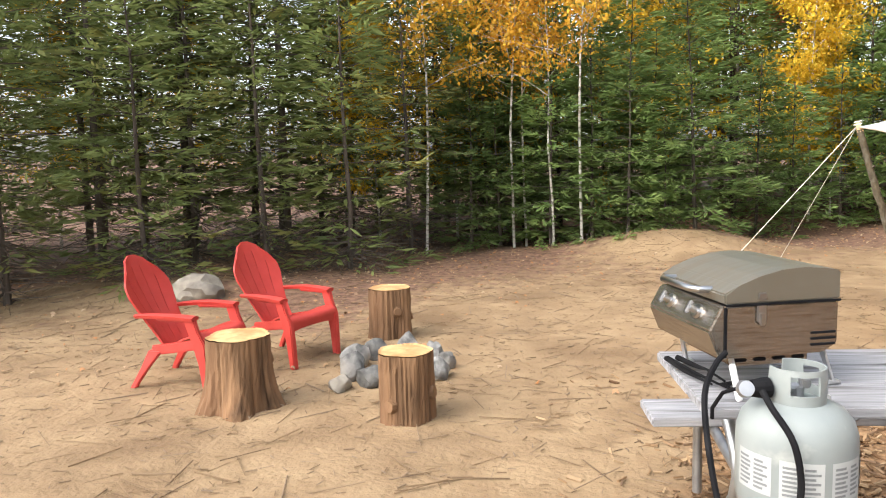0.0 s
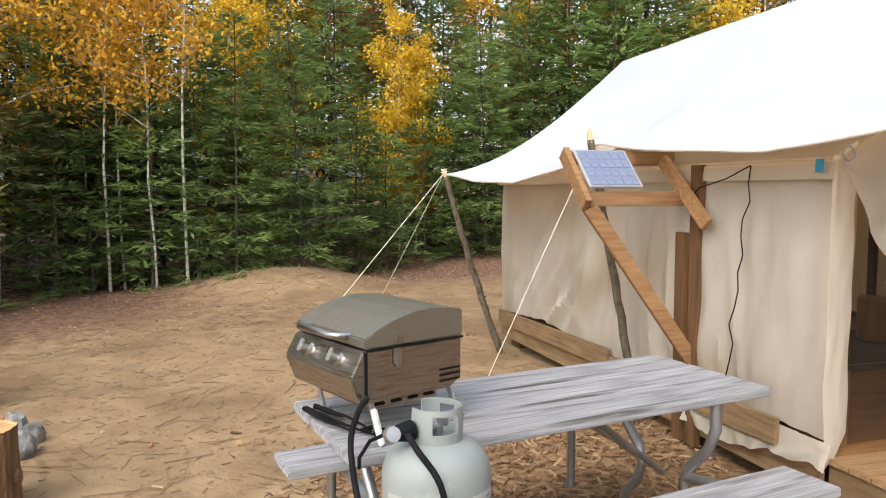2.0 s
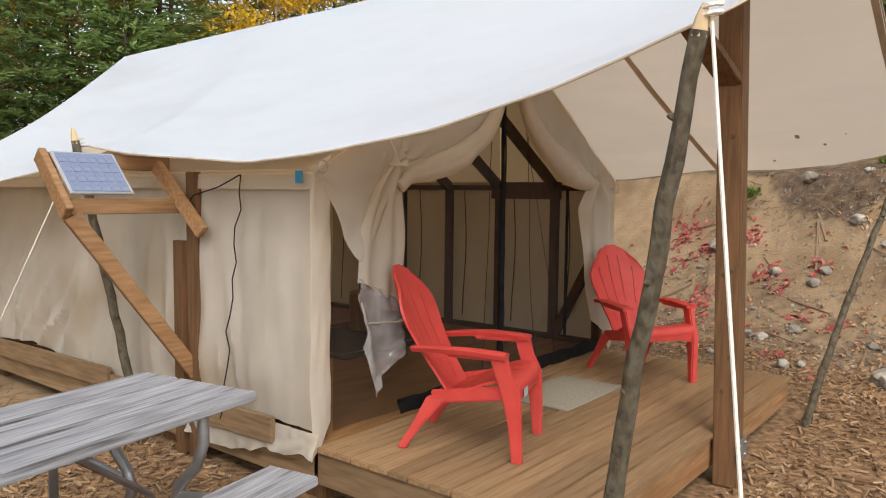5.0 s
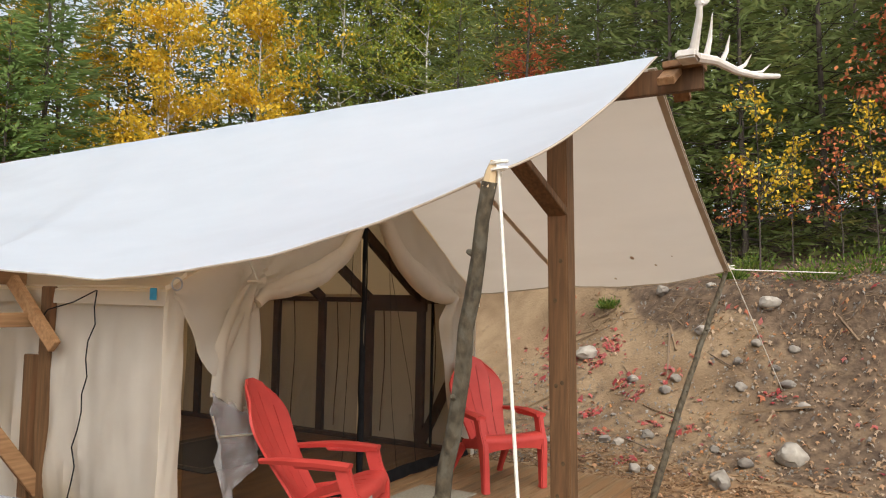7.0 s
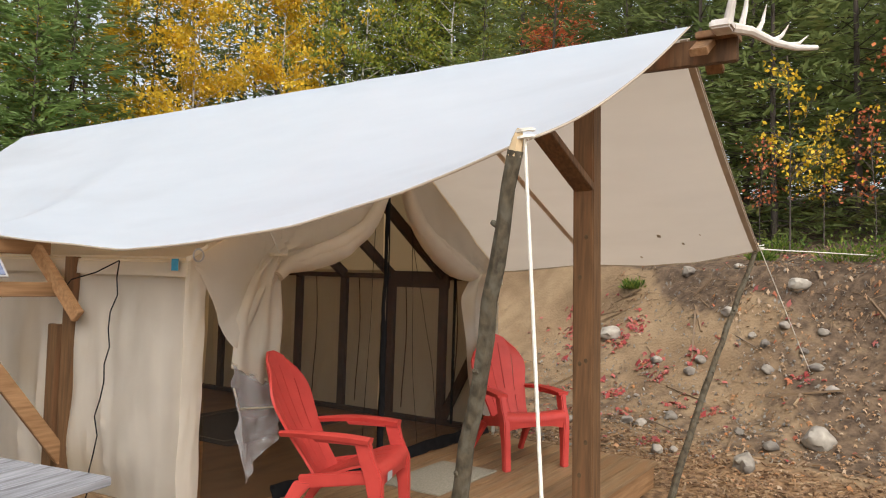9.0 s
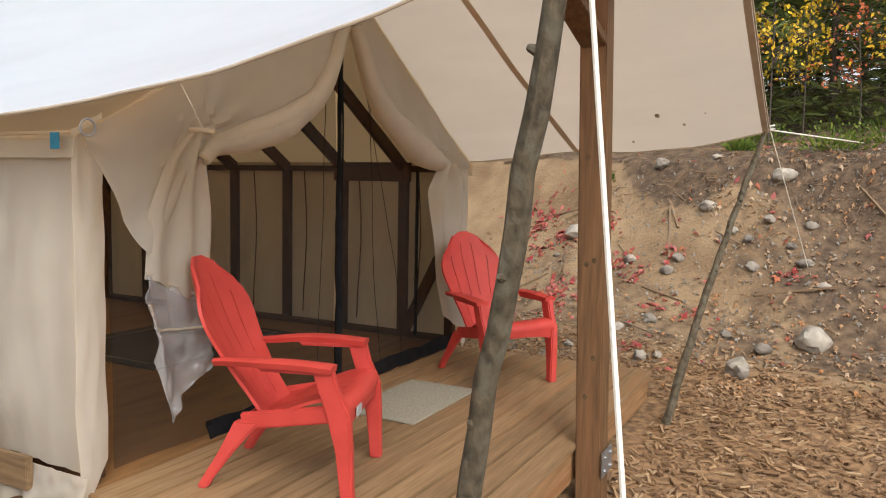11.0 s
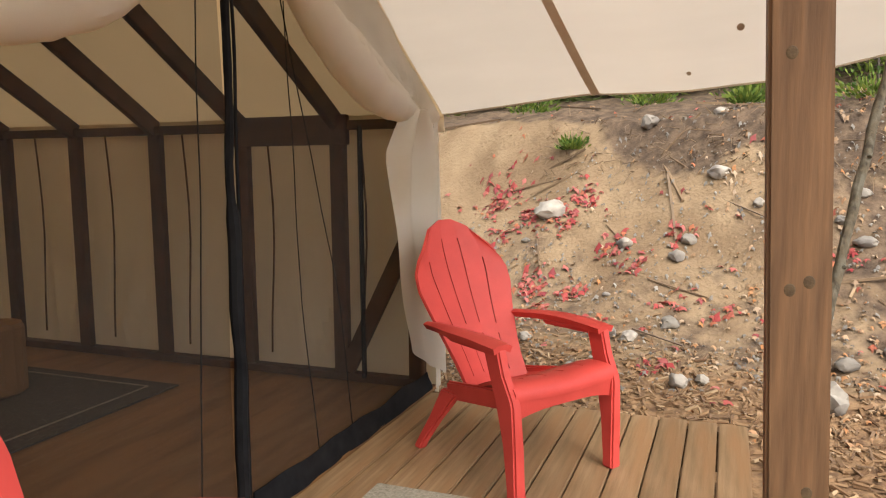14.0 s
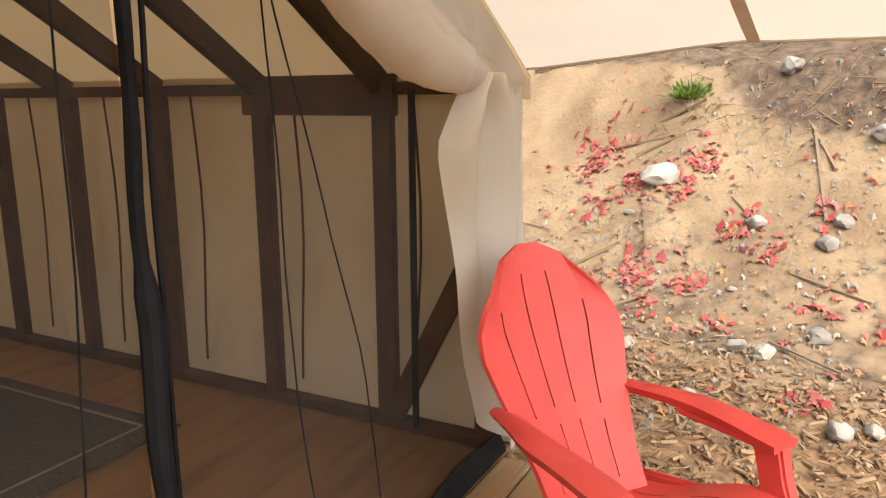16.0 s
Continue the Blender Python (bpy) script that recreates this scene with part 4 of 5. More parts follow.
def moulded_chair(m, label, group):
    """A moulded garden chair that faces its own +y; feet on z = 0."""
    ch = thing("garden_chair", label, "chair", m, group)
    cols = [0, 0.194, 0.208, 0.398, 0.412, 0.588, 0.602, 0.792, 0.806, 1.0]

    def back_pt(c, r):
        """Narrow at the seat, widest two thirds up, with an arched top."""
        x = 2 * c - 1
        half = float(np.interp(r, (0, 0.2, 0.45, 0.70, 0.82, 0.92, 1), (0.165, 0.178, 0.213, 0.253, 0.250, 0.222, 0.185)))
        t = r * (0.758 - 0.125 * abs(x) ** 2.2)
        bow = 0.045 * x * x - 0.028 * math.sin(math.pi * r)
        lean = radians(27)
        return (half * x, -0.125 - math.sin(lean) * t + bow, 0.285 + math.cos(lean) * t)
    bm = bmesh.new()
    slotted(bm, back_pt, cols, 32, lambda i: ((2, 9), (11, 28 if i in (3, 5) else 25)), 0.014)
    part("backrest", bm, RED, ch, "slotted fan-shaped back with an arched top", True)

    def seat_pt(c, r):
        x = (2 * c - 1) * lerp(0.185, 0.262, smoothstep(0, 0.8, r))
        y = lerp(-0.15, 0.335, min(1, r / 0.9))
        z = 0.305 + 0.118 * smoothstep(0.05, 0.78, r) - 0.010 * math.cos(math.pi * (c - 0.5)) - 0.055 * smoothstep(0.80, 1.0, r) ** 1.3
        return (x, y - 0.012 * (2 * c - 1) ** 2, z)
    bm = bmesh.new()
    slotted(bm, seat_pt, cols, 24, lambda i: ((2, 8), (11, 18)), 0.014)
    part("seat", bm, RED, ch, "slotted seat that rolls over at the front", True)
    bm = bmesh.new()
    sheet(bm, lambda a, k: (lerp(-0.258, 0.258, a), 0.330 - 0.012 * (2 * a - 1) ** 2 - 0.006 * k, lerp(0.372, 0.318 - 0.03 * abs(2 * a - 1) ** 3, k)), 16, 4)
    solid(bm, 0.014)
    part("apron", bm, RED, ch, "front apron under the seat", True)
    for q in (-1, 1):
        def arm_pt(a, k):
            """A paddle, slim at the back, broad and square towards the front."""
            w = float(np.interp(a, (0, 0.12, 0.45, 0.9, 1), (0.045, 0.062, 0.088, 0.098, 0.092)))
            e = (k - 0.5) * 2
            xc = 0.225 + 0.045 * smoothstep(0, 0.55, a)
            return (q * (xc + w / 2 * e), lerp(-0.275, 0.262, a), 0.556 + 0.022 * math.sin(a * math.pi * 0.85) - 0.010 * e * e)
        bm = bmesh.new()
        sheet(bm, arm_pt, 20, 6)
        solid(bm, 0.026)
        part("arm", bm, RED, ch, "broad flat arm", True)
        bm = bmesh.new()
        beam(bm, (q * 0.255, -0.06, 0.538), (q * 0.268, 0.20, 0.538), 0.062, 0.03, bevel=0.01)
        part("arm_rib", bm, RED, ch)
        bm = bmesh.new()
        loft(bm, [((q * 0.253, 0.318, 0.0), (0.058, 0.058)), ((q * 0.254, 0.316, 0.025), (0.054, 0.052)), ((q * 0.258, 0.305, 0.20), (0.052, 0.068)),
                  ((q * 0.264, 0.282, 0.36), (0.046, 0.100)), ((q * 0.270, 0.240, 0.46), (0.042, 0.085)), ((q * 0.272, 0.215, 0.552), (0.046, 0.088))], 0.008)
        part("leg", bm, RED, ch, "tapered front leg", True)
        bm = bmesh.new()
        loft(bm, [((q * 0.240, -0.318, 0.0), (0.045, 0.050)), ((q * 0.237, -0.305, 0.03), (0.040, 0.046)), ((q * 0.222, -0.225, 0.15), (0.038, 0.064)), ((q * 0.206, -0.13, 0.29), (0.036, 0.115))], 0.008)
        part("leg", bm, RED, ch, "splayed rear leg", True)
        bm = bmesh.new()
        beam(bm, (q * 0.196, -0.165, 0.283), (q * 0.254, 0.29, 0.362), 0.024, 0.075, bevel=0.008)
        part("side_rail", bm, RED, ch)
    bm = bmesh.new()
    beam(bm, (-0.20, -0.15, 0.275), (0.20, -0.15, 0.275), 0.024, 0.06, bevel=0.008)
    part("rear_rail", bm, RED, ch)
    return ch


def facing(x, y, z, dx, dy):
    return pose(x, y, z, 0, 0, math.degrees(math.atan2(dy, dx)) - 90)


chairA = moulded_chair(facing(4.15, 2.30, 0.301, 0.14, -0.58), "coral red moulded plastic garden chair on the deck planks", "garden chairs")
for x, y, dx, dy, lab in ((6.195, 2.02, -0.63, -0.776, "coral red moulded plastic garden chair by the tent's corner"),
                          (-2.12, 5.35, 0.80, -0.12, "coral red moulded plastic garden chair behind a stump"),
                          (-1.60, 6.06, 0.75, -0.36, "coral red moulded plastic garden chair facing the fire pit")):
    c = copy_thing(chairA, facing(x, y, 0.301 if x > 0 else ground(x, y), dx, dy))
    c["label"] = lab

bm = bmesh.new()
box(bm, (0.13, 0.331, 0.345), (0.075, 0.004, 0.045))
part("sticker", bm, LABEL, chairA, "white sticker on the front apron")

# ---- picnic table ----
TB = pose(1.935, 2.915, 0.0, 0, 0, 4.0)
TG = 0.055
table = thing("picnic_table", "weathered grey picnic table on bent steel legs", "table", TB @ pose(0, 0, TG))
TZ = 0.81 - TG
bm = bmesh.new()
box(bm, (0, 0, 0), (1.84, 0.222, 0.04), bevel=0.006)
tp = part("plank", bm, GREY_WOOD, table, "weathered grey plank")
for k in range(3):
    p = tp if k == 0 else new("plank", tp.data)
    p.parent = table
    p.location = (0, (k - 1) * 0.236, TZ - 0.02)
bm = bmesh.new()
box(bm, (0, 0, 0), (1.84, 0.26, 0.04), bevel=0.006)
bp_ = part("bench_plank", bm, GREY_WOOD, table, "weathered grey bench plank")
for k, s in enumerate((-1, 1)):
    p = bp_ if k == 0 else new("bench_plank", bp_.data)
    p.parent = table
    p.location = (0, s * 0.55, 0.445 - 0.02)
for ex in (-0.66, 0.66):
    for s in (-1, 1):
        bm = bmesh.new()
        # a leg bends from under the top, down and out to the ground
        pts = [(ex, s * 0.30, TZ - 0.05), (ex, s * 0.30, TZ - 0.16), (ex, s * 0.26, TZ - 0.26), (ex, s * 0.16, TZ - 0.36), (ex, s * 0.13, TZ - 0.44), (ex, s * 0.17, TZ - 0.54), (ex, s * 0.24, TZ - 0.62), (ex, s * 0.28, 0.02)]
        tube(bm, pts, 0.024, 10)
        part("leg", bm, GALV, table, "bent galvanised tube leg", True)
        bm = bmesh.new()
        tube(bm, [(ex, s * 0.13, 0.34), (ex, s * 0.40, 0.385), (ex, s * 0.64, 0.39), (ex, s * 0.68, 0.36), (ex, s * 0.68, 0.0)], 0.022, 10)
        part("bench_leg", bm, GALV, table, "bent galvanised tube under the bench", True)
        bm = bmesh.new()
        tube(bm, [(ex, s * 0.675, 0.36), (ex, s * 0.675, 0.385)], 0.028, 10)
        part("bolt", bm, BLACK, table)
    bm = bmesh.new()
    tube(bm, [(ex, 0, TZ - 0.44), (ex * 0.25, 0, TZ - 0.06)], 0.014, 8)
    part("brace", bm, GALV, table, "slanting steel brace", True)
    bm = bmesh.new()
    box(bm, (ex, 0, TZ - 0.05), (0.05, 0.62, 0.02), bevel=0.003)
    part("cross_bar", bm, GALV, table)

# ---- grill on the table ----
gr = thing("gas_grill", "portable stainless steel gas grill on folding legs", "grill", pose(1.115, 2.62, 0.81, 0, 0, 16))
# own axes: x along the side that shows, y along the front, z from the table top
GX, GY, B0, B1 = 0.41, 0.46, 0.125, 0.30
bm = bmesh.new()
prof = [(-0.012, B0), (-0.050, B0 + 0.095), (-0.005, B1), (GX, B1), (GX, B0 + 0.03), (GX - 0.05, B0)]
for y in (0, GY):
    for p in prof:
        bm.verts.new((p[0], y, p[1]))
bm.verts.ensure_lookup_table()
n = len(prof)
bm.faces.new([bm.verts[i] for i in range(n)])
bm.faces.new([bm.verts[n + i] for i in reversed(range(n))])
for i in range(n):
    bm.faces.new((bm.verts[i], bm.verts[n + i], bm.verts[n + (i + 1) % n], bm.verts[(i + 1) % n]))
bmesh.ops.bevel(bm, geom=bm.edges[:], offset=0.006, segments=2, affect="EDGES")
part("body", bm, STEEL, gr, "stainless firebox with a slanted control panel")
bm = bmesh.new()
lid = [(0.004, B1 + 0.006), (0.0, B1 + 0.04), (0.05, B1 + 0.067), (0.12, B1 + 0.093), (0.20, B1 + 0.112), (0.28, B1 + 0.117), (0.36, B1 + 0.110), (GX, B1 + 0.100), (GX, B1 + 0.006)]
for y in (-0.006, GY + 0.006):
    for p in lid:
        bm.verts.new((p[0], y, p[1]))
bm.verts.ensure_lookup_table()
n = len(lid)
bm.faces.new([bm.verts[i] for i in range(n)])
bm.faces.new([bm.verts[n + i] for i in reversed(range(n))])
for i in range(n):
    bm.faces.new((bm.verts[i], bm.verts[n + i], bm.verts[n + (i + 1) % n], bm.verts[(i + 1) % n]))
bmesh.ops.bevel(bm, geom=bm.edges[:], offset=0.005, segments=2, affect="EDGES")
part("lid", bm, LID_STEEL, gr, "arched brushed steel lid")
bm = bmesh.new()
tube(bm, [(0.01, 0.10, B1 + 0.04), (-0.035, 0.10, B1 + 0.042), (-0.052, 0.125, B1 + 0.042), (-0.052, GY - 0.125, B1 + 0.042), (-0.035, GY - 0.10, B1 + 0.042), (0.01, GY - 0.10, B1 + 0.04)], 0.012, 10)
part("handle", bm, CHROME, gr, "bright steel lid handle", True)
for y in (0.12, GY - 0.14):
    bm = bmesh.new()
    r = Euler((0, radians(-60), 0)).to_matrix().to_4x4()
    at = Matrix.Translation((-0.030, y, B0 + 0.140)) @ r
    bmesh.ops.create_cone(bm, cap_ends=True, segments=20, radius1=0.027, radius2=0.023, depth=0.012, matrix=at)
    bmesh.ops.create_cone(bm, cap_ends=True, segments=16, radius1=0.014, radius2=0.012, depth=0.03, matrix=at @ Matrix.Translation((0, 0, 0.018)))
    part("knob", bm, CHROME, gr, "chrome control knob on a round collar", True)
    bm = bmesh.new()
    box(bm, at @ Vector((0, 0, 0.034)), (0.046, 0.014, 0.016), r, 0.004)
    part("knob_grip", bm, CHROME, gr, "bright bar grip of the knob")
bm = bmesh.new()
for x0, x1, z0, z1 in ((0.002, 0.012, B0 + 0.004, B1 - 0.004),):
    box(bm, ((x0 + x1) / 2, -0.002, (z0 + z1) / 2), (x1 - x0, 0.006, z1 - z0), bevel=0.002)
part("edge_strip", bm, BLACK, gr, "dark joint between panel and firebox")
bm = bmesh.new()
beam(bm, (0.004, -0.009, B1 + 0.003), (GX, -0.009, B1 + 0.003), 0.006, 0.008, bevel=0.002)
part("lid_gap", bm, BLACK, gr, "dark gap under the lid")
for k in range(4):
    bm = bmesh.new()
    box(bm, (0.09 + 0.07 * k, 0.048, B0 - 0.022), (0.045, 0.006, 0.012), bevel=0.003)
    part("air_slot", bm, BLACK, gr, "dark slot in the burner tray")
bm = bmesh.new()
box(bm, (0.13, -0.005, B1 - 0.028), (0.034, 0.01, 0.06), bevel=0.004)
box(bm, (0.13, -0.012, B1 - 0.045), (0.022, 0.012, 0.045), bevel=0.004)
box(bm, (0.13, -0.009, B1 + 0.03), (0.03, 0.008, 0.022), bevel=0.003)
part("latch", bm, CHROME, gr, "steel lid latch")
bm = bmesh.new()
for z in (B0 + 0.03, B0 + 0.05, B0 + 0.07):
    box(bm, (0.355, -0.0015, z), (0.09, 0.004, 0.008), bevel=0.001)
part("vent_slot", bm, BLACK, gr, "dark vent slots")
for x0, dx in ((0.05, 0.03), (0.38, 0.05)):
    for y in (0.05, GY - 0.05):
        bm = bmesh.new()
        beam(bm, (x0, y, B0 + 0.02), (x0 + dx, y, 0.006), 0.03, 0.008, up=(1, 0, 0), bevel=0.002)
        box(bm, (x0 + dx, y, 0.006), (0.05, 0.035, 0.012), bevel=0.003)
        part("leg", bm, ALU, gr, "bright folding leg")
bm = bmesh.new()
box(bm, (0.20, GY / 2, B0 - 0.02), (0.28, 0.36, 0.05), bevel=0.008)
part("drip_tray", bm, STEEL, gr)

# tongs and turner under the grill
ut = thing("grill_tools", "black handled grill tongs and slotted turner", "utensils", pose(1.175, 2.70, 0.812, 0, 0, 116))
bm = bmesh.new()
box(bm, (0.0, 0, 0.008), (0.10, 0.075, 0.003), bevel=0.001)
for k in (-1, 0, 1):
    box(bm, (0.0, 0.02 * k, 0.0105), (0.07, 0.006, 0.002))
part("turner_blade", bm, BLACK, ut, "black slotted turner blade")
bm = bmesh.new()
tube(bm, [(0.05, 0, 0.012), (0.14, 0.005, 0.03), (0.20, 0.0, 0.025), (0.33, -0.01, 0.025)], [0.004, 0.005, 0.009, 0.011], 8)
part("turner_handle", bm, BLACK, ut)
for k in (-1, 1):
    bm = bmesh.new()
    tube(bm, [(0.04, 0.05 + 0.012 * k, 0.012), (0.18, 0.055 + 0.012 * k, 0.02), (0.34, 0.03 + 0.004 * k, 0.025)], [0.004, 0.007, 0.009], 8)
    part("tong_arm", bm, BLACK, ut)
tray = thing("foil_tray", "shiny flat metal plate lying on the table", "tray", pose(1.33, 2.60, 0.812, 0, 0, 18))
bm = bmesh.new()
box(bm, (0, 0, 0.01), (0.20, 0.10, 0.02), bevel=0.004)
part("plate", bm, ALU, tray)

# ---- gas bottle on the bench ----
tank = thing("gas_bottle", "pale grey-green painted propane gas bottle on the bench", "gas bottle", pose(1.262, 2.36, 0.50))
R = 0.165
bm = bmesh.new()
lathe(bm, [(R * 0.72, 0.0), (R * 0.74, 0.03), (R * 0.80, 0.04), (R * 0.95, 0.07), (R, 0.11), (R, 0.27), (R * 0.985, 0.305), (R * 0.92, 0.34), (R * 0.78, 0.37), (R * 0.55, 0.388), (R * 0.2, 0.397)], 40)
part("shell", bm, TANK, tank, "", True)
bm = bmesh.new()
lathe(bm, [(R * 0.78, -0.0005), (R * 0.80, 0.02), (R * 0.78, 0.045)], 32, False)
part("foot_ring", bm, TANK, tank, "", True)
# collar with two hand holes
bm = bmesh.new()
NSEG, hz = 48, [0.375, 0.405, 0.42, 0.455, 0.475, 0.492]
cr = [0.078, 0.078, 0.079, 0.080, 0.079, 0.077]
grid = [[bm.verts.new((cr[j] * math.cos(2 * math.pi * i / NSEG), cr[j] * math.sin(2 * math.pi * i / NSEG), hz[j])) for j in range(6)] for i in range(NSEG)]
for i in range(NSEG):
    a = 360 * i / NSEG
    if 100 < a < 175:
        continue
    for j in range(5):
        if j in (2, 3) and (235 < a < 300 or 330 < a < 352 or 20 < a < 60):
            continue
        bm.faces.new((grid[i][j], grid[(i + 1) % NSEG][j], grid[(i + 1) % NSEG][j + 1], grid[i][j + 1]))
bmesh.ops.delete(bm, geom=[v for v in bm.verts if not v.link_faces], context="VERTS")
solid(bm, 0.005)
part("collar", bm, TANK, tank, "collar with hand holes", True)
bm = bmesh.new()
tube(bm, [(0, 0, 0.39), (0, 0, 0.43)], 0.02, 10)
tube(bm, [(0, 0, 0.425), (-0.09, -0.02, 0.43)], 0.015, 10)
box(bm, (0.02, 0, 0.44), (0.03, 0.03, 0.03), bevel=0.005)
part("valve", bm, GALV, tank, "brass and steel valve")
bm = bmesh.new()
tube(bm, [(-0.085, -0.02, 0.43), (-0.105, -0.025, 0.43), (-0.135, -0.03, 0.43)], [0.03, 0.03, 0.024], 14)
part("coupling", bm, BLACK, tank, "black plastic coupling nut")
bm = bmesh.new()
bmesh.ops.create_cone(bm, cap_ends=True, segments=18, radius1=0.026, radius2=0.022, depth=0.02, matrix=Matrix.Translation((-0.155, -0.05, 0.435)) @ Euler((radians(70), 0, 0)).to_matrix().to_4x4())
part("regulator", bm, GALV, tank, "round grey regulator")


def wrap(a0, a1, z0, z1, r):
    bm = bmesh.new()
    sheet(bm, lambda a, k: (r * math.cos(lerp(a0, a1, a)), r * math.sin(lerp(a0, a1, a)), lerp(z0, z1, k)), 10, 1)
    return bm


for a0 in (-2.95, -2.12, -1.29, -0.46):
    lb = part("label", wrap(a0, a0 + 0.70, 0.15, 0.262, R + 0.0012), LABEL, tank, "pale printed label", True)
    for r in range(7):
        part("print_line", wrap(a0 + 0.05, a0 + 0.05 + (0.26 if r % 3 else 0.22), 0.162 + r * 0.013, 0.169 + r * 0.013, R + 0.002), PRINT, lb, "unreadable small print")
        part("print_line", wrap(a0 + 0.38, a0 + 0.38 + (0.26 if r % 2 else 0.18), 0.162 + r * 0.013, 0.169 + r * 0.013, R + 0.002), PRINT, lb)
hose = thing("gas_hose", "black rubber gas hose from bottle to grill", "hose", pose(0, 0, 0))
bm = bmesh.new()
cpts = [Vector(p) for p in ((1.15, 2.30, 0.93), (1.16, 2.245, 0.90), (1.20, 2.175, 0.82), (1.215, 2.165, 0.68), (1.17, 2.17, 0.55), (1.09, 2.20, 0.50), (1.04, 2.26, 0.56), (1.02, 2.36, 0.72), (1.03, 2.48, 0.86), (1.08, 2.57, 0.93), (1.12, 2.60, 0.965))]
fine = []
for i in range(len(cpts) - 1):
    p0, p1, p2, p3 = cpts[max(i - 1, 0)], cpts[i], cpts[i + 1], cpts[min(i + 2, len(cpts) - 1)]
    for k in range(5):
        t = k / 5
        fine.append(0.5 * (2 * p1 + (p2 - p0) * t + (2 * p0 - 5 * p1 + 4 * p2 - p3) * t * t + (3 * p1 - p0 - 3 * p2 + p3) * t ** 3))
tube(bm, fine + [cpts[-1]], 0.0095, 8)
part("tube", bm, BLACK, hose, "", True)
bm = bmesh.new()
tube(bm, [(1.12, 2.33, 0.94), (1.06, 2.38, 0.90), (1.04, 2.42, 0.84), (1.045, 2.44, 0.80)], 0.006, 7)
part("pigtail", bm, BLACK, hose, "", True)
bm = bmesh.new()
beam(bm, (1.135, 2.585, 0.93), (1.155, 2.56, 0.815), 0.022, 0.016, bevel=0.004)
part("lighter", bm, WHITE, hose, "white clip on the hose")


# ---- fire pit ----
def stump(x, y, r, h, seed, label, flare=0.0, group="log stumps"):
    rng = random.Random(seed)
    th = thing("stump", label, "stump", pose(x, y, ground(x, y) - 0.01, 0, 0, rng.uniform(0, 360)), group)
    seg, bm = 84, bmesh.new()
    ridge = [1 + rng.uniform(-0.045, 0.03) + 0.04 * math.sin(k * 0.37 + seed) + 0.03 * math.sin(k * 0.19 + 2 * seed) for k in range(seg)]
    rings = []
    for j in range(9):
        z = h * j / 8
        fl = 1 + flare * (1 - j / 8) ** 3
        rings.append([bm.verts.new((r * ridge[k] * (1 + (fl - 1) * (1 + 0.8 * math.sin(k * 0.37 + seed))) * math.cos(2 * math.pi * k / seg) * (1 + rng.uniform(-0.022, 0.022)),
                                    r * ridge[k] * (1 + (fl - 1) * (1 + 0.8 * math.sin(k * 0.37 + seed))) * math.sin(2 * math.pi * k / seg) * (1 + rng.uniform(-0.022, 0.022)), z)) for k in range(seg)])
    for a, b in zip(rings, rings[1:]):
        for k in range(seg):
            bm.faces.new((a[k], a[(k + 1) % seg], b[(k + 1) % seg], b[k]))
    bm.faces.new(rings[0][::-1])
    part("bark", bm, STUMP_BARK, th, "ragged brown bark")
    bm = bmesh.new()
    ring2 = [[bm.verts.new((rr * r * ridge[k] * math.cos(2 * math.pi * k / seg), rr * r * ridge[k] * math.sin(2 * math.pi * k / seg), h + 0.002 + 0.004 * math.sin(rr * 40))) for k in range(seg)] for rr in (0.99, 0.9, 0.75, 0.6, 0.45, 0.3, 0.15, 0.05)]
    for a, b in zip(ring2, ring2[1:]):
        for k in range(seg):
            bm.faces.new((a[k], a[(k + 1) % seg], b[(k + 1) % seg], b[k]))
    bm.faces.new(ring2[-1])
    part("sawn_top", bm, STUMP_TOP, th, "pale sawn end with rings")
    for k in range(3):
        a, z = rng.uniform(0, 6.28), rng.uniform(0.1, h * 0.6)
        bm = bmesh.new()
        d = Vector((math.cos(a), math.sin(a), 0.1))
        tube(bm, [d * r * 0.9 + Vector((0, 0, z)), d * r * 1.1 + Vector((0, 0, z))], [0.05, 0.035], 9, True, 0.1, rng)
        part("knot", bm, STUMP_BARK, th)
    return th


stump(-1.47, 4.76, 0.205, 0.50, 3, "broad sawn stump with shaggy bark before a chair", 0.26)
stump(-0.32, 4.62, 0.172, 0.44, 8, "sawn cedar log stood on end by the fire pit", 0.02)
stump(-0.86, 6.78, 0.185, 0.46, 12, "sawn log stood on end behind the fire pit", 0.06)


def rock(x, y, r, rng, label, group="", squash=0.7, name="rock", cat="rock", sink=0.25, mat=None):
    th_z = ground(x, y) + r * squash * (1 - 2 * sink)
    bm = bmesh.new()
    bmesh.ops.create_icosphere(bm, subdivisions=3 if r > 0.05 else 2, radius=r)
    off = rng.uniform(0, 90)
    sx, sy = rng.uniform(0.85, 1.25), rng.uniform(0.75, 1.05)
    cuts = [Vector((rng.uniform(-1, 1), rng.uniform(-1, 1), rng.uniform(-0.2, 1))).normalized() for _ in range(5)]
    for v in bm.verts:
        nrm = v.co.normalized()
        k = 1 + 0.38 * noise.noise(nrm * 1.2 + Vector((off, 0, 0))) + 0.20 * noise.noise(nrm * 2.6 + Vector((0, off, 0))) + 0.06 * noise.noise(nrm * 7 + Vector((0, off, 0)))
        for cut in cuts:
            k = min(k, 0.82 / max(0.05, nrm.dot(cut)))
        v.co = Vector((nrm.x * sx, nrm.y * sy, nrm.z * squash)) * r * k
    ob = finish(name, bm, mat or STONE, smooth=True)
    ob.matrix_world = pose(x, y, th_z, rng.uniform(-14, 14), rng.uniform(-14, 14), rng.uniform(0, 360))
    return tagged(ob, label, cat, group)


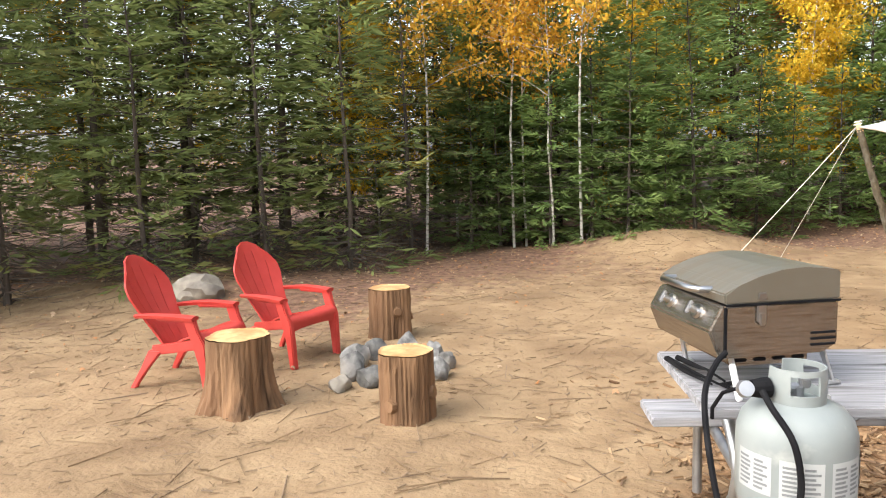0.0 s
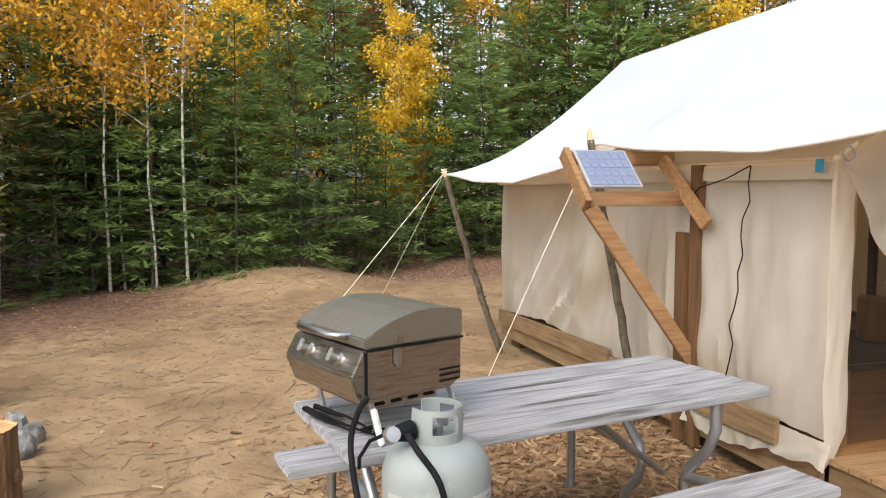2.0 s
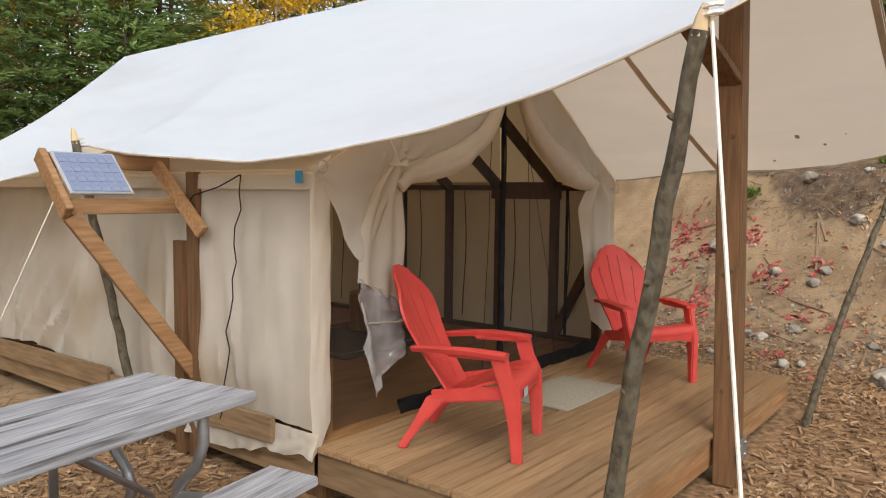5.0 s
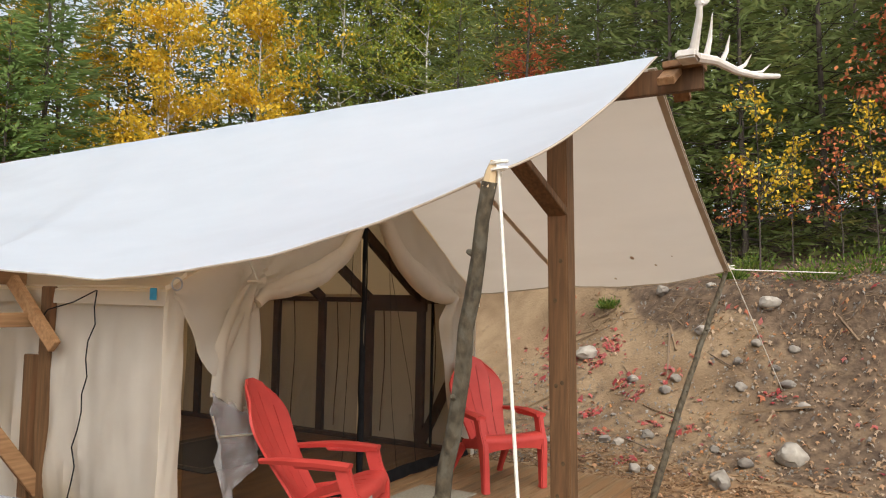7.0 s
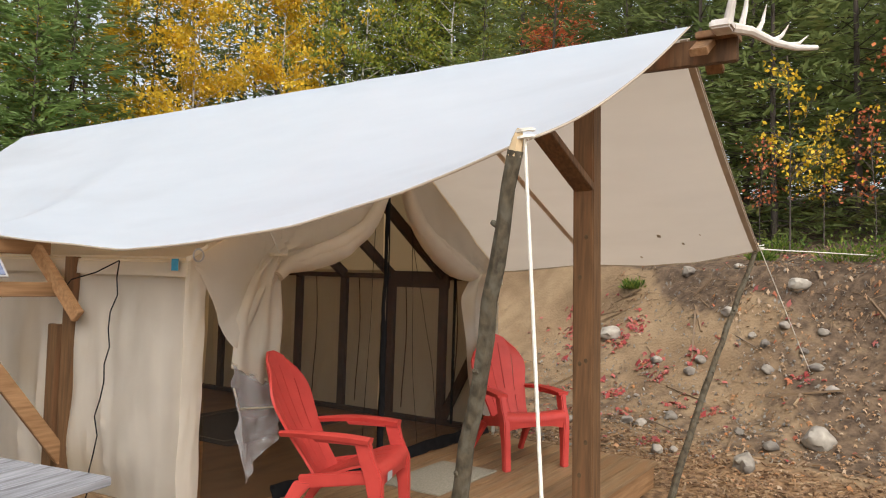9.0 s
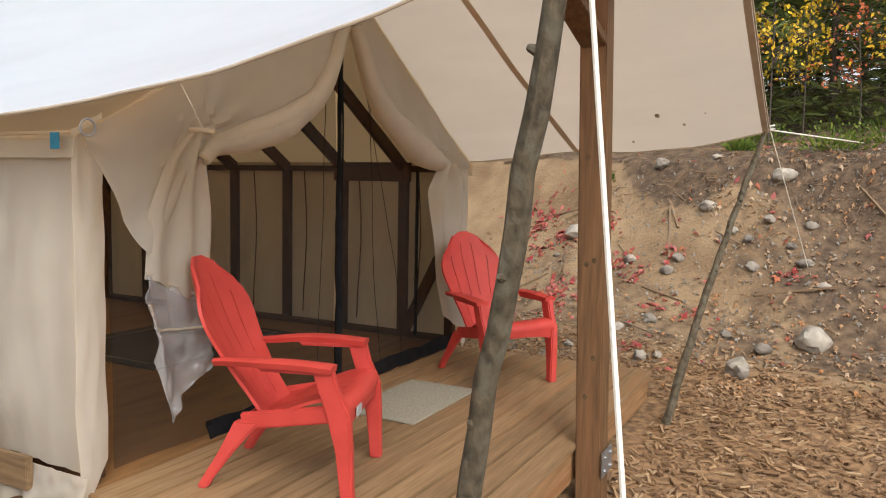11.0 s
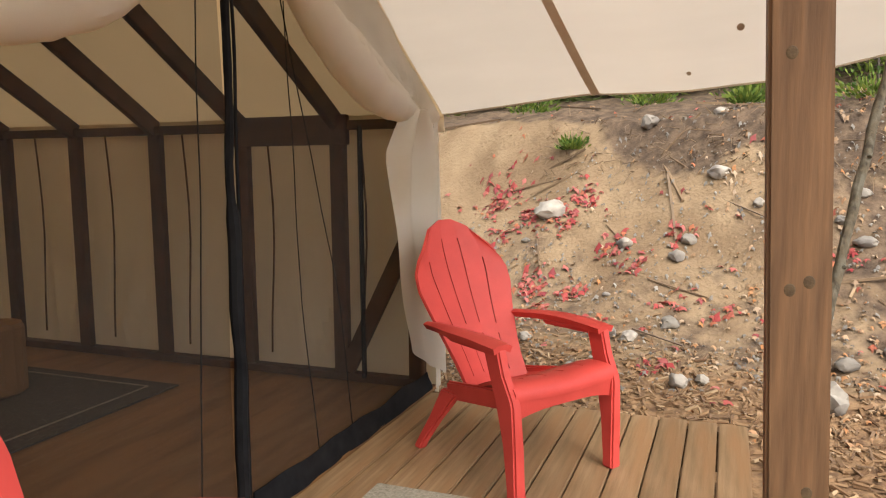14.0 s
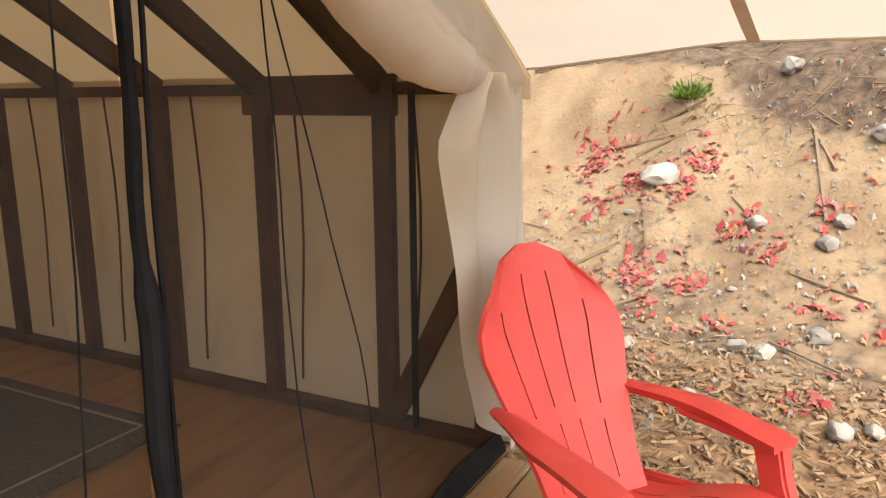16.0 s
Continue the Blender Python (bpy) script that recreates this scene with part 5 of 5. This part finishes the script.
rr = random.Random(21)
for k in range(9):
    a = 2 * math.pi * k / 9 + 0.2
    rock(-0.57 + 0.36 * math.cos(a), 5.66 + 0.40 * math.sin(a), rr.uniform(0.07, 0.125), rr, "grey mossy boulder in the fire pit ring", "fire pit stones", rr.uniform(0.75, 1.15), sink=0.15)
rock(-0.90, 5.15, 0.085, rr, "tan rounded stone before the fire pit", sink=0.1, mat=PALE_STONE)
rock(-3.45, 8.3, 0.27, rr, "pale boulder at the wood's edge", squash=0.75, mat=PALE_STONE)
rock(-4.4, 8.6, 0.16, rr, "grey stone at the wood's edge")


# ---- stones on the bank ----
BANK_ROCKS = ((10.80, 2.40, 0.20), (10.15, 1.66, 0.12), (10.55, 2.62, 0.06), (10.0, 1.12, 0.11), (9.85, 1.22, 0.10), (10.45, 0.85, 0.13), (8.93, 1.59, 0.11), (8.98, 1.75, 0.10), (9.06, 1.3, 0.10), (8.13, 1.27, 0.10), (8.18, 1.12, 0.07), (8.99, 2.4, 0.09), (9.64, 1.79, 0.05), (9.9, 0.4, 0.09), (10.09, 0.55, 0.08), (11.26, 1.45, 0.14), (11.04, 0.79, 0.10), (10.42, 0.07, 0.20), (8.43, 1.98, 0.07), (7.86, 0.45, 0.17), (8.7, 0.57, 0.07), (8.45, -0.15, 0.22), (8.3, 0.25, 0.11), (9.47, -0.13, 0.10), (10.04, 0.2, 0.09), (9.56, 0.35, 0.10), (9.9, -0.2, 0.08), (9.13, -0.27, 0.08), (9.7, 0.0, 0.07))
for x, y, r in BANK_ROCKS:
    rock(x, y, r * 0.72, rr, "pale rounded stone lying on the sandy bank" if r < 0.17 else "large pale boulder set in the bank", "bank stones", rr.uniform(0.6, 0.8), sink=0.2, mat=PALE_STONE)


# ---- trees ----
def strips(base, way, length, width, normal):
    """Kite-shaped blades: 4 points and 1 face each."""
    side = np.cross(way, normal)
    side /= np.linalg.norm(side, axis=1, keepdims=True) + 1e-9
    mid = base + way * length[:, None] * 0.45
    v = np.stack([base, mid + side * width[:, None] / 2, base + way * length[:, None], mid - side * width[:, None] / 2], axis=1)
    return v.reshape(-1, 3), np.arange(len(base) * 4).reshape(-1, 4)


def conifer(h, seed, low, spread, dense, mat, size=1.0, dead=20, start=0.0):
    """A spruce: trunk with limbs, and a crown of flat sprays of needles. low: where the crown begins."""
    g = np.random.default_rng(seed)
    tree = thing("spruce_tree", "", "tree")
    bm = bmesh.new()
    tr = 0.006 * h + 0.018
    bend = g.normal(0, 0.05, (6, 2)).cumsum(0)
    spine = [Vector((bend[k][0] * 0.5, bend[k][1] * 0.5, h * k / 5 - (0.3 if k == 0 else 0))) for k in range(6)]
    tube(bm, spine, [max(0.012, tr * (1 - 0.95 * k / 5)) for k in range(6)], 7)

    def axis(z):
        k = min(4.999, max(0, z / h * 5))
        i = int(k)
        return spine[i].lerp(spine[i + 1], k - i)
    V, F, off = [], [], 0
    z = low
    while z < h * 0.985:
        rel = (z - low) / (h - low)
        whorl = g.integers(4, 7)
        a0 = g.uniform(0, 6.28)
        for w in range(whorl):
            L = spread * (1 - rel) ** 0.8 * g.uniform(0.65, 1.15) + 0.12
            if rel < 0.15:
                L *= g.uniform(0.45, 1.0)
            a = a0 + 6.283 * w / whorl + g.normal(0, 0.25)
            out = np.array([math.cos(a), math.sin(a), 0.0])
            rise = lerp(-0.22, 0.55, rel ** 1.1) + g.normal(0, 0.08)
            base = np.array(axis(z))
            nb = int(dense * L * 26) + 5
            s = np.sqrt(g.uniform(0.02 + start, 1, nb))
            curve = rise * s * L - 0.22 * L * s * s + 0.20 * L * s ** 3
            fan = (0.46 * (1 - s) + 0.08) * L
            lat = g.uniform(-1, 1, nb) * fan
            perp = np.array([-out[1], out[0], 0.0])
            p = base + out * (s * L)[:, None] + perp * lat[:, None] + np.array([0, 0, 1.0]) * (curve - 0.12 * np.abs(lat) + g.normal(0, 0.025, nb))[:, None]
            way = out * 0.8 + perp * (np.sign(lat) * g.uniform(0.1, 0.95, nb))[:, None] + np.array([0, 0, 1.0]) * g.normal(0.02, 0.22, nb)[:, None]
            way /= np.linalg.norm(way, axis=1, keepdims=True)
            nor = np.array([0, 0, 1.0]) + g.normal(0, 0.45, (nb, 3))
            v, f = strips(p, way, g.uniform(0.12, 0.30, nb) * size, g.uniform(0.028, 0.06, nb) * size, nor)
            V.append(v)
            F.append(f + off)
            off += len(v)
            tip = base + out * L * 0.92 + np.array([0, 0, 1.0]) * (rise * L * 0.92 - 0.04 * L)
            tube(bm, [base, Vector((base + tip) / 2) + Vector((0, 0, 0.03 * L)), tip], [0.004 + 0.006 * L, 0.003 + 0.003 * L, 0.002], 3, False)
        z += g.uniform(0.16, 0.30) * (0.7 + 0.05 * h)
    for k in range(dead):
        zz = g.uniform(0.25, max(0.4, low * 1.25))
        a, L = g.uniform(0, 6.28), g.uniform(0.3, 1.1) * min(1, spread)
        b0 = Vector(axis(zz))
        d = Vector((math.cos(a), math.sin(a), g.uniform(-0.3, 0.1)))
        q = Vector(g.normal(0, 0.12, 3))
        tube(bm, [b0, b0 + d * L * 0.55 + q * 0.4, b0 + d * L + q], [0.009, 0.006, 0.002], 3, False)
        for j in range(3):
            e = Vector(g.normal(0, 0.3, 3))
            m0 = b0 + d * L * g.uniform(0.4, 0.95)
            tube(bm, [m0, m0 + (d * 0.5 + e) * 0.45], [0.004, 0.0015], 3, False)
    part("trunk", bm, SPRUCE_BARK, tree, "rough grey-brown trunk with bare twigs")
    from_arrays("crown", np.concatenate(V), np.concatenate(F), mat, tree, "sprays of needles")
    return tree


def broadleaf(h, seed, leaf, bark, n_leaf, spread, low, lsize=0.09, lean=0.0, tr=None, clump=0.30):
    """A birch or maple: stem, limbs, twigs and loose clumps of leaves."""
    g = np.random.default_rng(seed)
    tree = thing("broadleaf_tree", "", "tree")
    bm = bmesh.new()
    tr = tr or 0.0038 * h + 0.008
    bend = g.normal(0, 0.05, (8, 2)).cumsum(0) * h / 9
    spine = [Vector((bend[k][0] + lean * h * (k / 7) ** 1.3, bend[k][1], h * k / 7 - (0.2 if k == 0 else 0))) for k in range(8)]
    tube(bm, spine, [max(0.008, tr * (1 - 0.9 * k / 7)) for k in range(8)], 8)

    def axis(z):
        k = min(6.999, max(0, z / h * 7))
        return spine[int(k)].lerp(spine[int(k) + 1], k - int(k))
    tips = []
    for k in range(int(10 + 3.2 * h)):
        rel = g.uniform(0, 1) ** 0.85
        z = lerp(low, h * 0.97, rel)
        a = g.uniform(0, 6.28)
        L = spread * (1 - 0.75 * rel) * g.uniform(0.4, 1.1)
        b0 = axis(z)
        d = Vector((math.cos(a), math.sin(a), g.uniform(0.35, 1.0)))
        m0 = b0 + d * L * 0.5 + Vector(g.normal(0, 0.05, 3)) * L
        e = b0 + d * L + Vector((0, 0, -0.12 * L)) + Vector(g.normal(0, 0.08, 3)) * L
        tube(bm, [b0, m0, e], [0.006 + 0.007 * L, 0.004 + 0.004 * L, 0.002], 4, False)
        tips += [(b0.lerp(m0, 0.8), 0.7), (m0, 1), (m0.lerp(e, 0.5), 1), (e, 1)]
        for j in range(3):
            s = m0.lerp(e, g.uniform(-0.3, 1))
            q = s + (d + Vector(g.normal(0, 0.7, 3))) * L * 0.35
            tube(bm, [s, q], [0.004, 0.0015], 3, False)
            tips.append((q, 1))
    part("trunk", bm, bark, tree, "slender stem with thin limbs")
    c = np.array([t[0] for t in tips])
    pick = g.integers(0, len(c), n_leaf)
    p = c[pick] + g.normal(0, clump * 0.5, (n_leaf, 3)) * np.array([1, 1, 0.75])
    way = g.normal(0, 1, (n_leaf, 3)) + np.array([0, 0, -0.7])
    way /= np.linalg.norm(way, axis=1, keepdims=True)
    v, f = strips(p, way, g.uniform(0.7, 1.3, n_leaf) * lsize, g.uniform(0.55, 0.8, n_leaf) * lsize, g.normal(0, 1, (n_leaf, 3)))
    from_arrays("crown", v, f, leaf, tree, "loose clumps of autumn leaves")
    return tree


def place(src, spots, label, group):
    """Stand a tree and its copies at bearings (degrees) and distances from the clearing's middle."""
    first = True
    for az, far, scale in spots:
        x, y = far * math.sin(radians(az)), far * math.cos(radians(az))
        m = pose(x, y, ground(x, y) - 0.05, rt.uniform(-1.5, 1.5), rt.uniform(-1.5, 1.5), rt.uniform(0, 360))
        ob = src if first else copy_thing(src, m)
        ob.matrix_world = m @ Matrix.Diagonal((scale, scale, scale, 1))
        tagged(ob, label, "tree", group)
        first = False


rt = random.Random(77)
# close spruces with bare lower trunks on the west side
westA = conifer(6.4, 1, 0.9, 1.45, 1.0, NEEDLES, 1.1, 70)
westB = conifer(5.0, 2, 0.5, 1.3, 1.1, NEEDLES, 1.1, 60)
westC = conifer(9.5, 3, 1.3, 1.75, 0.7, NEEDLES, 1.25, 50)
spots = [[], [], []]
for row in range(3):
    az, k = -52 + row * 2.0, 0
    while az < (-4 if row == 0 else 3):
        far = wood_edge(az) + 0.4 + row * 2.2 + rt.uniform(-0.3, 0.9)
        which = ((0, 1), (0, 2), (2, 2))[row][k % 2]
        spots[which].append((az + rt.uniform(-1.0, 1.0), far, rt.uniform(0.8, 1.12)))
        k += 1
        az += rt.uniform(5.6, 8.6) * (10.5 / far)
for s_, sp_ in zip((westA, westB, westC), spots):
    place(s_, sp_, "spruce with a bare lower trunk and dead twigs", "west wood spruces")
# full firs with boughs to the ground on the north side
firA = conifer(5.6, 11, 0.12, 1.75, 2.2, NEEDLES_FRESH, 1.05, 4)
firB = conifer(7.0, 12, 0.3, 1.9, 1.6, NEEDLES_FRESH, 1.2, 8)
firC = conifer(3.4, 13, 0.10, 1.15, 2.1, NEEDLES_FRESH, 0.9, 0)
place(firA, [(13.2, 13.9, 0.80), (26.5, 18.2, 0.95), (17.0, 15.6, 0.62), (10.2, 14.8, 0.70)], "bright green young fir with boughs to the ground", "young firs")
place(firC, [(3.2, 13.4, 0.95), (21.8, 17.2, 0.95), (24.2, 17.8, 1.2), (8.3, 13.3, 0.95), (19.6, 16.0, 0.85), (-0.5, 13.6, 0.95), (5.6, 13.6, 1.05), (-3.4, 13.2, 0.95), (11.0, 13.4, 0.6)], "small dense green fir at the wood's edge", "young firs")
place(firB, [(-1.8, 14.2, 0.72), (0.8, 14.6, 0.66), (3.4, 15.0, 0.70), (6.6, 14.8, 0.66), (8.6, 15.2, 0.72), (15.2, 18.5, 0.95), (23.3, 20.4, 1.0), (29.5, 20.0, 1.05), (32.5, 20.5, 1.2), (35.5, 20.0, 1.15), (38.5, 21.0, 1.3)], "dark green fir with layered drooping boughs", "north wood firs")
# taller trees behind, all round
farA = conifer(13.0, 21, 1.2, 2.1, 0.42, NEEDLES, 1.7, 6)
farB = conifer(11.0, 22, 0.8, 1.9, 0.45, NEEDLES, 1.7, 6)
spA, spB = [], []
for row in range(3):
    az = -50 + row * 1.5
    while az < 128:
        e = wood_edge(az) + (6.5 if az < 0 else 4.5 if az < 45 else 8.0)
        far = e + row * 3.6 + rt.uniform(-1, 1)
        if (not 40 < az < 58 or row > 0) and not (az < -5 and row > 0):
            (spA if rt.random() < 0.5 else spB).append((az, far, rt.uniform(0.8, 1.15)))
        az += rt.uniform(5.0, 7.5) * (18 / far) * (0.72 if az > 40 else 1.0)
place(farA, spA, "tall dark spruce in the wood", "tall spruces")
place(farB, spB, "dark spruce in the wood", "tall spruces")
# spruces on top of the bank
bankA = conifer(7.5, 31, 0.4, 1.7, 0.9, NEEDLES, 1.15, 10)
place(bankA, [(72, 15.6, 1.0), (77.5, 15.4, 0.95), (83, 15.0, 1.1), (88, 14.3, 1.0), (93, 14.5, 1.1), (98.5, 14.0, 1.0), (104, 13.5, 1.1), (111, 13, 1.0), (86, 17.5, 1.3), (95, 17.5, 1.2), (80, 18, 1.25), (67, 17.5, 0.9), (91, 18.5, 1.3)], "dark green spruce above the bank", "bank spruces")
# birches, aspens and maples
birch = broadleaf(7.5, 41, LEAF_ORANGE, BIRCH_BARK, 3400, 1.3, 2.9, 0.085, 0.02, 0.028)
place(birch, [(-6.3, 12.6, 0.95), (0.2, 13.3, 0.95), (1.0, 13.6, 0.85), (3.4, 13.1, 0.80), (5.2, 13.2, 1.0), (26.0, 21.0, 1.2), (31.0, 22.0, 1.15)], "thin white birch with orange leaves high up", "white birches")
yellow = broadleaf(8.5, 42, LEAF_YELLOW, BIRCH_BARK, 9000, 1.7, 1.6, 0.10)
place(yellow, [(20.0, 17.9, 0.74), (21.4, 18.4, 0.62), (-4.5, 15.2, 0.72), (8.2, 17.5, 0.85), (-1.0, 16.0, 0.8), (29.0, 23.0, 1.0), (-10.2, 13.8, 0.62), (9.0, 20.0, 1.2), (13.5, 21.5, 1.15), (-13, 17.5, 1.0), (-24, 17.5, 0.85), (-33, 16.5, 0.8), (36, 25, 1.2), (45.5, 24.5, 1.25), (51.5, 22.5, 1.2), (41, 26, 1.1), (72, 25, 1.25)], "golden yellow birch in full autumn leaf", "yellow birches")
aspen = broadleaf(11.0, 43, LEAF_GREEN, BIRCH_BARK, 9000, 2.2, 2.2, 0.10, 0.03)
place(aspen, [(57.5, 21.5, 1.0), (61.0, 22.5, 1.1), (64.5, 20.5, 0.95), (67.5, 22.5, 1.05), (54.5, 26, 1.2)], "pale-stemmed aspen turning from green to yellow", "aspens")
maple = broadleaf(6.0, 44, LEAF_RED, SPRUCE_BARK, 5200, 1.5, 1.0, 0.10)
place(maple, [(72.5, 17.5, 1.0), (69.5, 19.0, 0.8), (100.0, 13.0, 0.85), (103.0, 14.5, 1.0), (17.5, 24, 1.3)], "small maple with orange-red leaves", "red maples")
sapling = broadleaf(3.0, 45, LEAF_YELLOW, SPRUCE_BARK, 300, 0.8, 0.7, 0.078, 0.06, 0.016, 0.2)
place(sapling, [(89.0, 11.9, 0.95), (91.0, 12.3, 0.7), (96.0, 12.0, 0.8), (99.0, 11.4, 0.8), (7.2, 13.9, 0.45)], "thin sapling with sparse yellow leaves", "saplings")
redsap = broadleaf(2.2, 46, LEAF_RED, SPRUCE_BARK, 200, 0.8, 0.4, 0.07, 0.05, 0.012, 0.2)
place(redsap, [(94.0, 12.1, 0.9), (97.5, 12.6, 1.0), (87.0, 12.8, 0.8)], "thin sapling with sparse red leaves", "saplings")


# ---- loose stuff on the ground ----
def scatter(name, n, area, mat, lo, hi, ratio, label, cat, thick=0.0, want=None, seed=1, tilt=0.35, parts=1):
    g = np.random.default_rng(seed)
    V, F, got = [], [], 0
    for _ in range(n * 6):
        if got >= n:
            break
        x, y = g.uniform(area[0], area[1]), g.uniform(area[2], area[3])
        if want and g.uniform() > want(x, y):
            continue
        L, a = g.uniform(lo, hi), g.uniform(0, 6.283)
        e1 = np.array([math.cos(a), math.sin(a), g.normal(0, tilt * 0.6)])
        e2 = np.array([-math.sin(a), math.cos(a), g.normal(0, tilt)])
        sl = ground(x + e1[0] * L * 0.5, y + e1[1] * L * 0.5) - ground(x - e1[0] * L * 0.5, y - e1[1] * L * 0.5)
        e1[2] += sl / L
        c = np.array([x, y, ground(x, y) + 0.006 + abs(g.normal(0, 0.008))])
        o = len(V)
        w = L * ratio * g.uniform(0.7, 1.3)
        if thick:
            k = np.cross(e1, e2) * w * 0.4
            for s3 in (-1, 1):
                for s1, s2 in ((-1, -1), (1, -1), (1, 1), (-1, 1)):
                    V.append(c + e1 * s1 * L / 2 + e2 * s2 * w / 2 + k * s3)
            F += [(o + 4, o + 5, o + 6, o + 7), (o, o + 1, o + 5, o + 4), (o + 1, o + 2, o + 6, o + 5), (o + 2, o + 3, o + 7, o + 6), (o + 3, o, o + 4, o + 7)]
        else:
            tip = 8
            for q in range(tip):
                rad = L / 2 * (1.0 if q % 2 == 0 else 0.55)
                t = 6.283 * q / tip
                V.append(c + e1 * math.cos(t) * rad + e2 * math.sin(t) * rad * ratio + np.array([0, 0, 0.012 * (q % 2)]))
            F.append(tuple(o + q for q in range(tip)))
        got += 1
    me = bpy.data.meshes.new(name)
    me.from_pydata([tuple(v) for v in V], [], F)
    me.materials.append(mat)
    return tagged(new(name, me), label, cat, kind="stuff")


def clear_of(x, y):
    """Not under the deck or the tent."""
    d = Vector((x - 3.61, y - 2.95))
    uu, vv = d.x * 0.9945 - d.y * 0.1045, d.x * 0.1045 + d.y * 0.9945
    return 0.0 if -0.02 < uu < 3.55 and vv > -1.66 and vv < 4.5 else 1.0


scatter("wood_chips", 21000, (0.5, 9.4, -2.6, 5.6), CHIPS, 0.02, 0.085, 0.17, "brown shredded wood chips round the deck and table", "wood chips", 1, lambda x, y: clear_of(x, y) * (0.03 + cover_of(x, y)[1]), 3)
scatter("straw", 13000, (-6, 4, 2.5, 13), TWIGS, 0.012, 0.07, 0.08, "bits of bark and straw in the sand", "debris", 1, lambda x, y: clear_of(x, y), 14, 0.1)
scatter("twigs", 2600, (-6, 6, 2.5, 13), TWIGS, 0.05, 0.34, 0.017, "dry twigs strewn over the sand", "twigs", 1, lambda x, y: clear_of(x, y), 4, 0.1)
scatter("dry_leaves", 4800, (-8, 9, 5, 18), LITTER_TAN, 0.03, 0.075, 0.8, "dry tan leaves on the ground", "leaves", 0, lambda x, y: clear_of(x, y) * (0.05 + cover_of(x, y)[0]), 5)
scatter("dry_leaves", 4400, (7.2, 12.5, -4, 5), LITTER_TAN, 0.025, 0.07, 0.8, "dry tan and orange leaves on the bank", "leaves", 0, lambda x, y: clear_of(x, y) * (0.10 + 0.9 * float(np.interp(x - bank_toe(y), (-0.2, 0.5, 1.3, 2.0), (0.3, 1, 0.5, 0.0)) if y > 0.8 else 1.0)), 6)
HEAPS = ((10.75, 2.9, 0.15), (10.95, 2.62, 0.22), (10.80, 2.30, 0.30), (10.85, 2.05, 0.16), (10.0, 2.5, 0.20), (10.15, 1.75, 0.15), (9.9, 1.55, 0.13), (9.28, 1.89, 0.10), (9.8, 2.1, 0.16), (9.5, 2.4, 0.12), (11.4, 3.0, 0.25), (9.37, 1.3, 0.12), (9.1, 0.93, 0.12), (10.1, 1.2, 0.14), (8.41, 1.41, 0.12), (9.4, 0.0, 0.12))
scatter("red_leaves", 2600, (7.8, 12, -3, 4.5), LITTER_RED, 0.045, 0.10, 0.85, "crimson maple leaves in drifts on the bank", "leaves", 0, lambda x, y: 0.012 + 1.3 * max(math.exp(-((x - a) ** 2 + (y - b) ** 2) / (0.62 * r * r)) for a, b, r in HEAPS), 7)
scatter("pebbles", 2600, (8.0, 11.3, -2, 3.5), PALE_STONE, 0.012, 0.055, 0.8, "small pale pebbles and clods on the bank", "pebbles", 0, None, 19)
scatter("sticks", 60, (8.5, 12.5, -3.5, 4.5), TWIGS, 0.2, 0.8, 0.03, "grey sticks and roots on the bank", "sticks", 1, None, 8, 0.15)


def bush(x, y, r, seed, mat, label):
    g = np.random.default_rng(seed)
    n = 420
    p = g.normal(0, r * 0.45, (n, 3))
    p[:, 2] = np.abs(p[:, 2]) * 0.8 + 0.02
    way = p / (np.linalg.norm(p, axis=1, keepdims=True) + 1e-6) + np.array([0, 0, 0.5])
    way /= np.linalg.norm(way, axis=1, keepdims=True)
    v, f = strips(p, way, g.uniform(0.03, 0.09, n), g.uniform(0.012, 0.04, n), g.normal(0, 1, (n, 3)))
    ob = from_arrays("undergrowth", v, f, mat)
    ob.location = (x, y, ground(x, y))
    tagged(ob, label, "plant", "undergrowth")


for i, (x, y, r) in enumerate(((11.45, 2.25, 0.14), (11.25, 0.55, 0.16), (10.7, -0.45, 0.35), (10.9, -1.0, 0.45), (10.9, -1.6, 0.5), (12.2, 0.3, 0.3), (12.4, 1.4, 0.3), (12.4, 2.8, 0.3))):
    bush(x, y, r, 60 + i, MOSS, "green undergrowth along the top of the bank")


# roots that hang from the lip of the bank
g = np.random.default_rng(91)
bm = bmesh.new()
for k in range(260):
    y = g.uniform(-1.6, 2.6)
    x = bank_toe(y) + g.uniform(2.75, 3.25)
    p = Vector((x, y, ground(x, y) + 0.02))
    d = Vector((-g.uniform(0.3, 0.9), g.normal(0, 0.5), g.uniform(-0.6, 0.25))) * g.uniform(0.08, 0.30)
    q = p + d
    q.z = max(q.z, ground(q.x, q.y) + 0.01)
    mid = (p + q) / 2 + Vector(g.normal(0, 0.02, 3)) + Vector((0, 0, 0.02))
    tube(bm, [p, mid, q], [0.005, 0.0035, 0.0015], 4, False)
roots = finish("roots", bm, TWIGS)
tagged(roots, "thin dry roots hanging from the dark lip of the bank", "roots", kind="stuff")
